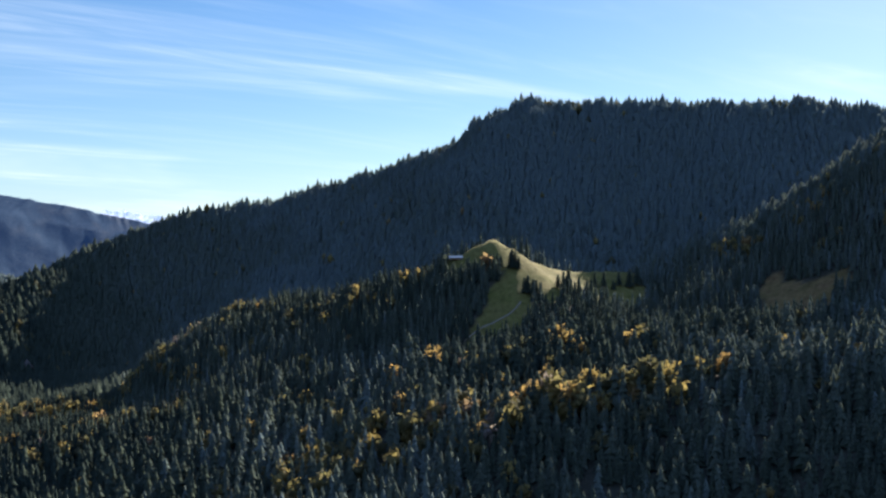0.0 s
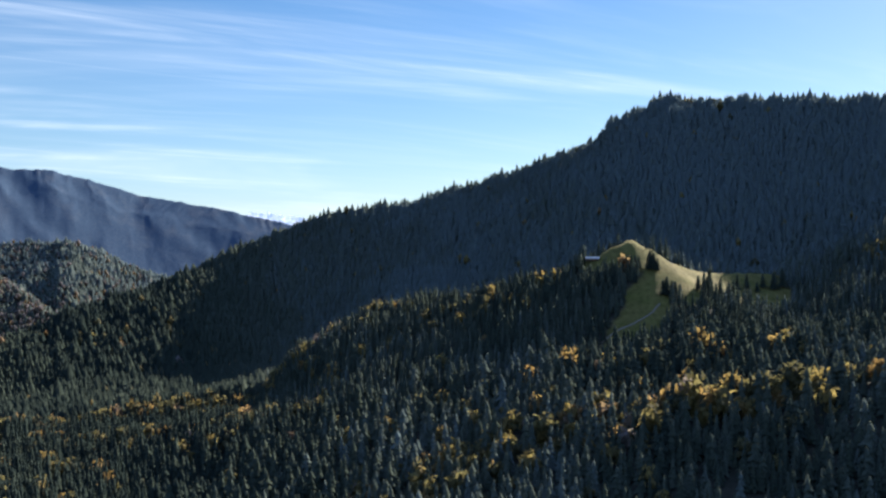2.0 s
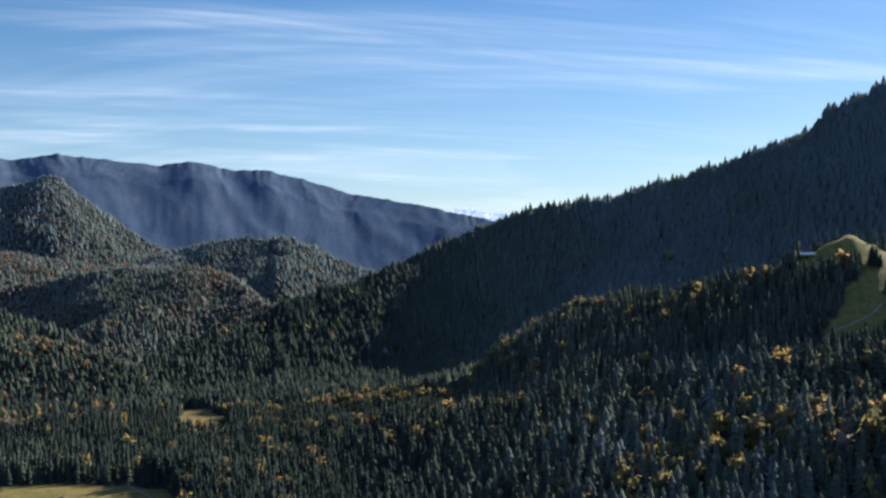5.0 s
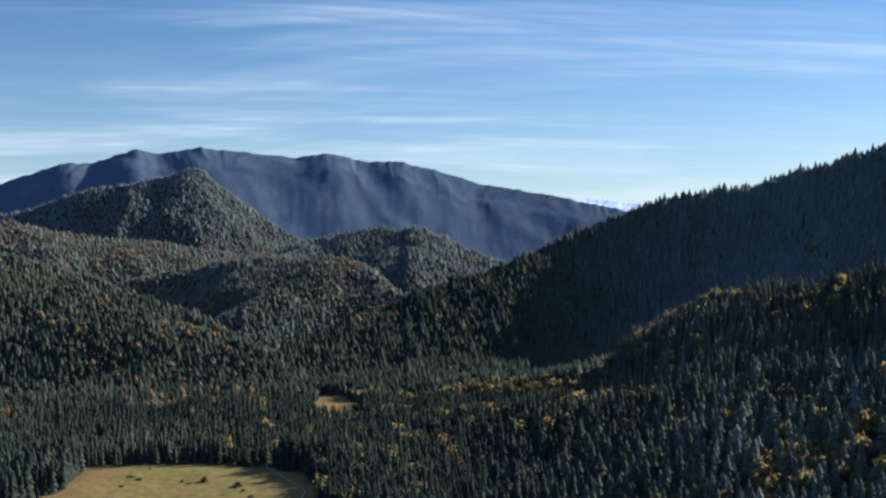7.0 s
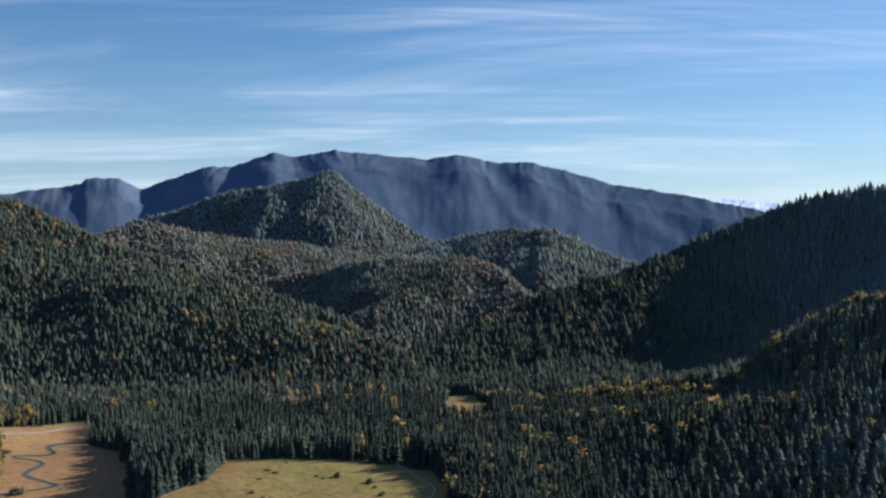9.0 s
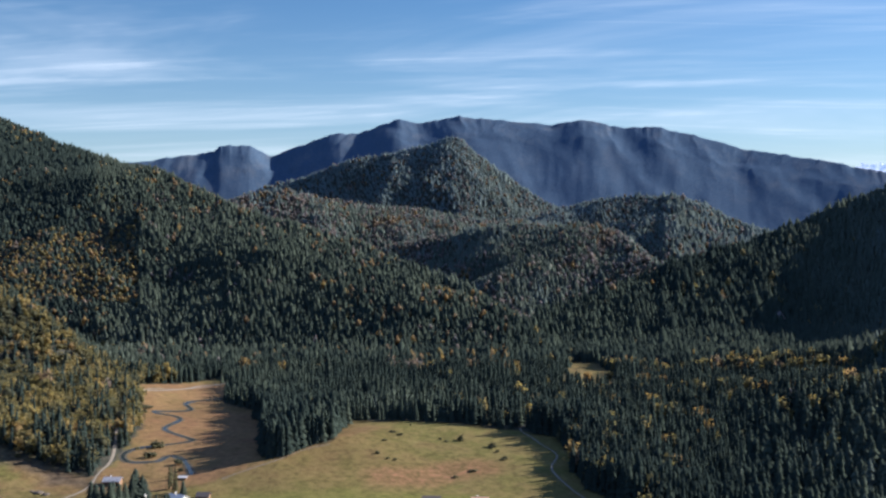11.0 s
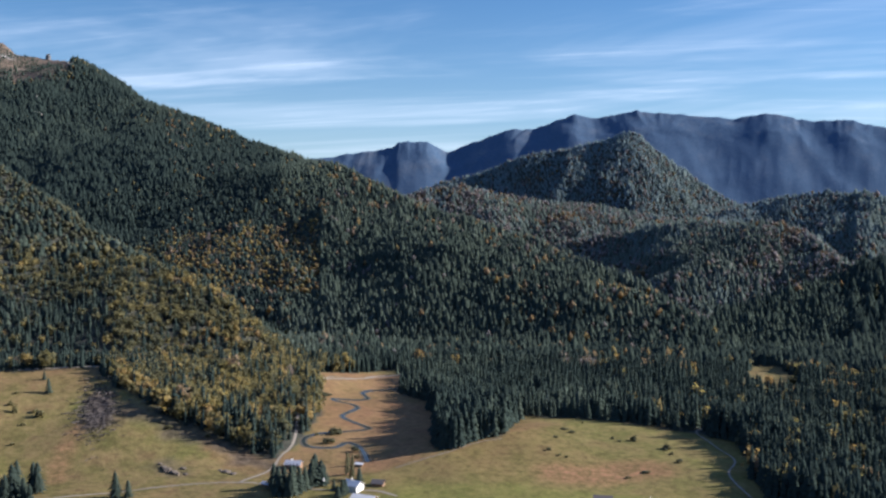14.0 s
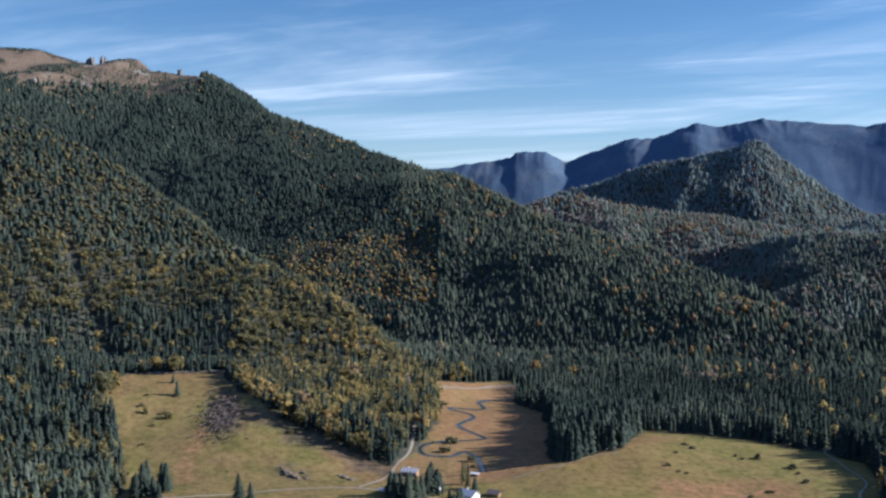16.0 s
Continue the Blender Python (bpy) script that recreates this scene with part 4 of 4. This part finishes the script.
def ribbon(name, points, width, raise_, mat, label, category):
    """A strip that follows the ground: a road, a track or a stream."""
    line = smooth_line(points)
    way = np.gradient(line, axis=0)
    way /= np.linalg.norm(way, axis=1)[:, None]
    w = width * (1 + 0.22 * octaves(line[:, 0], line[:, 1], 18, 2, 61))[:, None] / 2
    side = np.stack([-way[:, 1], way[:, 0]], 1) * w
    rows = np.stack([line + side, line, line - side], 1)
    z = on_ground(rows[:, :, 0], rows[:, :, 1]) + raise_
    ob = mesh_of(name, np.dstack([rows, z]).reshape(-1, 3), sheet(len(line), 3), mat, None, True)
    return tagged(ob, label, category, kind="structure")


build_ground()
build_range("far_mountain_range", FAR_RANGE, 1.0, "mountain chain with bare rocky summits, haze painted in as blue", 2950, 4660, FAR_HAZED)
rng = np.random.RandomState(11)
near_spruce = [spruce_shape(rng, 6, 3) for _ in range(7)]
mid_spruce = [spruce_shape(rng, 2, 3) for _ in range(7)]
far_spruce = [cone_shape(rng) for _ in range(9)]
near_leafy = [leafy_shape(rng, 3, 50) for _ in range(6)]
mid_leafy = [leafy_shape(rng, 1, 12) for _ in range(6)]
far_leafy = [leafy_shape(rng, 1, 2) for _ in range(5)]
build_forest(0.82, 6.6, 560, 1400, near_spruce, near_leafy, "on the lower valley slopes", rng)
build_forest(1.4, 6.7, 1400, 2300, mid_spruce, mid_leafy, "on the mountain spurs", rng)
build_forest(1.6, 7.8, 2300, 3720, far_spruce, far_leafy, "on the upper mountainsides", rng)

# ---- snow peaks far behind ----
def build_snow():
    a = np.radians(np.linspace(13.5, 20.5, 260))
    v = np.linspace(0, 1, 16)
    top = 230 + 4840 * np.tan(np.radians(1.80 + 0.2 * np.exp(-((np.degrees(a) - 17.9) / 1.2) ** 2)))
    top = top + 62 * np.abs(octaves(np.degrees(a) * 30, a * 0, 26, 5, 83)) - 8
    d = 4700 + 140 * v
    x, y = -d[None] * np.sin(a)[:, None], d[None] * np.cos(a)[:, None]
    z = 200 + (top - 200)[:, None] * v[None] + 10 * octaves(x, y, 30, 3, 85) * (v * (1 - v) * 2)[None]
    ob = mesh_of("snow_peaks", np.stack([x, y, z], -1).reshape(-1, 3), sheet(*x.shape), SNOW, None, True)
    return tagged(ob, "far chain of snow-covered peaks on the horizon", "backdrop", kind="structure")


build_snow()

# ---- valley: water, roads ----
ribbon("stream_bank", STREAM, 7.5, 0.16, EARTH, "dark earth banks of a winding stream", "bank")
ribbon("water", STREAM, 3.4, 0.24, WATER, "dark meandering meadow stream", "water")
ribbon("road", VALLEY_ROAD, 2.6, 0.3, GRAVEL, "pale gravel road along the valley", "road")
ribbon("end_road", END_ROAD, 4.0, 0.3, GRAVEL, "pale gravel road across the moor's far end", "road")
ribbon("farm_road", FARM_ROAD, 2.4, 0.3, GRAVEL, "pale gravel lane to the farm", "road")
ribbon("meadow_track", MEADOW_TRACK, 1.7, 0.3, GRAVEL, "narrow gravel track through the meadow", "path")
ribbon("bank_path", MOUND_PATH, 1.3, 0.3, GRAVEL, "trodden path along the grassy bank", "path")
ribbon("slope_road", SLOPE_ROAD, 4.5, 0.6, GRAVEL, "pale forest road at the meadow's upper edge", "road")
ribbon("pasture_track", KNOLL_TRACK, 2.0, 0.5, GRAVEL, "pale dirt track up the knoll pasture", "path")

# ---- farm ----
(hx, hy, _), (bx, by, _), (gx, gy, _), (sx, sy, _), (lx, ly, _), (ox, oy, _) = HOUSES
house("farmhouse", hx, hy, 20, 13, 10, 5.0, 8.2, METAL, PLASTER, "white plastered farmhouse with a pale metal roof", rows=2)
house("barn", bx, by, 35, 9, 6.5, 2.8, 5.0, SHINGLE, BOARD, "small weathered wooden barn with a dark roof", False)
house("grey_roofed_house", gx, gy, 40, 13, 9, 4.2, 6.6, SLATE, BOARD, "wooden house with a grey roof behind spruces", rows=2)
house("white_roofed_shed", sx, sy, 35, 6, 4, 2.3, 3.1, METAL, BOARD, "small wooden shed with a white roof", False)
house("long_stable", lx, ly, 30, 18, 9, 3.2, 5.2, METAL, BOARD, "long low stable with a pale metal roof", False)
house("tool_shed", ox, oy, 20, 6, 4.5, 2.4, 3.6, SLATE, BOARD, "small wooden shed with a grey roof", False)
house("hay_barn", *BARNS[0][:2], 42, 13, 9, 3.6, 6.8, SHINGLE, BOARD, "dark wooden hay barn with a dark shingle roof", False)
house("red_roofed_house", *BARNS[1][:2], 40, 12, 9, 4.2, 7.0, TILE, PLASTER, "white house with a faded red tile roof")
house("alpine_hut", *HUTS[0][:2], 5, 15, 7, 2.6, 4.6, METAL, BOARD, "long wooden alpine hut with a pale roof on the knoll", False)
house("small_alpine_hut", 107, 1283, 10, 8, 5, 2.2, 3.6, METAL, BOARD, "small wooden hut with a pale roof on the pasture", False)
mast = new("mast")
mast.location = (*WHITE_MAST[0][:2], lift(*WHITE_MAST[0][:2]))
part("pole", *stem(0.35, 0.28, 7.0), PLASTER, mast)
part("box", *block(-0.8, 0.8, -0.5, 0.5, 4.2, 5.8), PLASTER, mast, "white box on the pole")
tagged(mast, "slim white mast beside the farm spruces", "mast")

# ---- single trees, bushes, stones ----
for x, y, h in FARM_SPRUCES:
    spruce(x, y, h, "spruces by the farm")
for x, y, h in FARM_LARCHES:
    tree("larch", x, y, h, "larches by the stream", 2)
for x, y, h in MEADOW_SPRUCES:
    spruce(x, y, h, "spruces on the left meadow")
for x, y, h in KNOLL_SPRUCES:
    spruce(x, y, h, "spruces on the knoll")
for x, y, h in MEADOW_BROADLEAVES:
    tree("broadleaf", x, y, h * 0.85, "broadleaf trees at the meadow's edge", 4, 0.9)
for x, y, h in AUTUMN_TREES:
    tree("broadleaf", x, y, h, "autumn trees of the near slope", 6, 0.75)
for x, y, h in CREST_TREES:
    tree("broadleaf", x, y, h, "autumn trees on the wooded crest", 6, 0.8)
for x, y, h in VALLEY_AUTUMN:
    tree("broadleaf", x, y, h, "autumn trees at the valley forest's edge", 6, 0.8)
for x, y, h, w in SLOPE_BUSHES:
    bush(x, y, h, w, "bushes on the left meadow", 0.3)
for x, y, h, w in MOUND_BUSHES:
    bush(x, y, h, w, "bushes on the mound", 0.02)
for x, y, h, w in STREAM_BUSHES:
    bush(x, y, h * 0.7, w, "willows by the stream", 0.05)
for x, y, h, w in BOULDERS:
    boulder(x, y, h * 0.7, w * 1.25)


def crag(x, y, high, wide, mat, label):
    """A craggy outcrop of a few tilted blocks, in one mesh."""
    rs = np.random.RandomState(int(abs(x)))
    bm = bmesh.new()
    for k in range(4):
        made = bmesh.ops.create_icosphere(bm, subdivisions=2, radius=1)["verts"]
        c = Vector((rs.uniform(-0.4, 0.4) * wide, rs.uniform(-0.3, 0.3) * wide, 0))
        s = rs.uniform(0.35, 0.8)
        for v in made:
            v.co *= 1 + 0.3 * noise.noise(v.co * 1.9 + Vector((x + 7 * k, y, 0)))
            v.co = Vector((v.co.x * wide * 0.4 * s, v.co.y * wide * 0.3 * s, v.co.z * high * s)) + c
    me = bpy.data.meshes.new("crag")
    bm.to_mesh(me)
    bm.free()
    me.materials.append(mat)
    ob = new("crag", me)
    ob.location = (x, y, lift(x, y) + high * 0.15)
    return tagged(ob, label, "rock", "crags of the big mountain")


for x, y, h, w in ((-3507, 800, 30, 44), (-3489, 850, 40, 38), (-3350, 1066, 26, 24), (-3450, 920, 14, 30)):
    crag(x, y, h, w, DARK_ROCK, "dark rock tower on the summit ridge")
for x, y, h, w in ROCK_PATCHES:
    crag(x, y, min(h, 16), min(w, 34), PALE_ROCK, "pale limestone outcrop on the wooded mountainside")


def build_brush():
    """A heap of cut branches and logs on a dark scar."""
    rs = np.random.RandomState(8)
    cx, cy, _ = BRUSH_PILE[0]
    verts, faces = [], []
    for k in range(700):
        t = rs.normal(0, 1, 2)
        x, y = cx - 27 * t[0] + 3.5 * t[1], cy + 10 * t[0] + 9 * t[1]
        a, n = rs.uniform(0, 3.14), rs.uniform(3, 11)
        dx, dy, w = math.cos(a) * n / 2, math.sin(a) * n / 2, rs.uniform(0.25, 0.6)
        z = lift(x, y) + rs.uniform(0.1, 1.6)
        b = len(verts)
        verts += [(x - dx, y - dy, z - w), (x - dx, y - dy, z + w), (x + dx, y + dy, z + rs.uniform(-0.6, 0.9)), (x - dx + dy * 0.1, y - dy - dx * 0.1, z)]
        faces += [(b, b + 1, b + 2), (b, b + 2, b + 3), (b + 1, b + 3, b + 2)]
    ob = mesh_of("brushwood", np.array(verts), np.array(faces), BRUSH)
    return tagged(ob, "dark heap of felled branches and brushwood", "brushwood", kind="stuff")


build_brush()
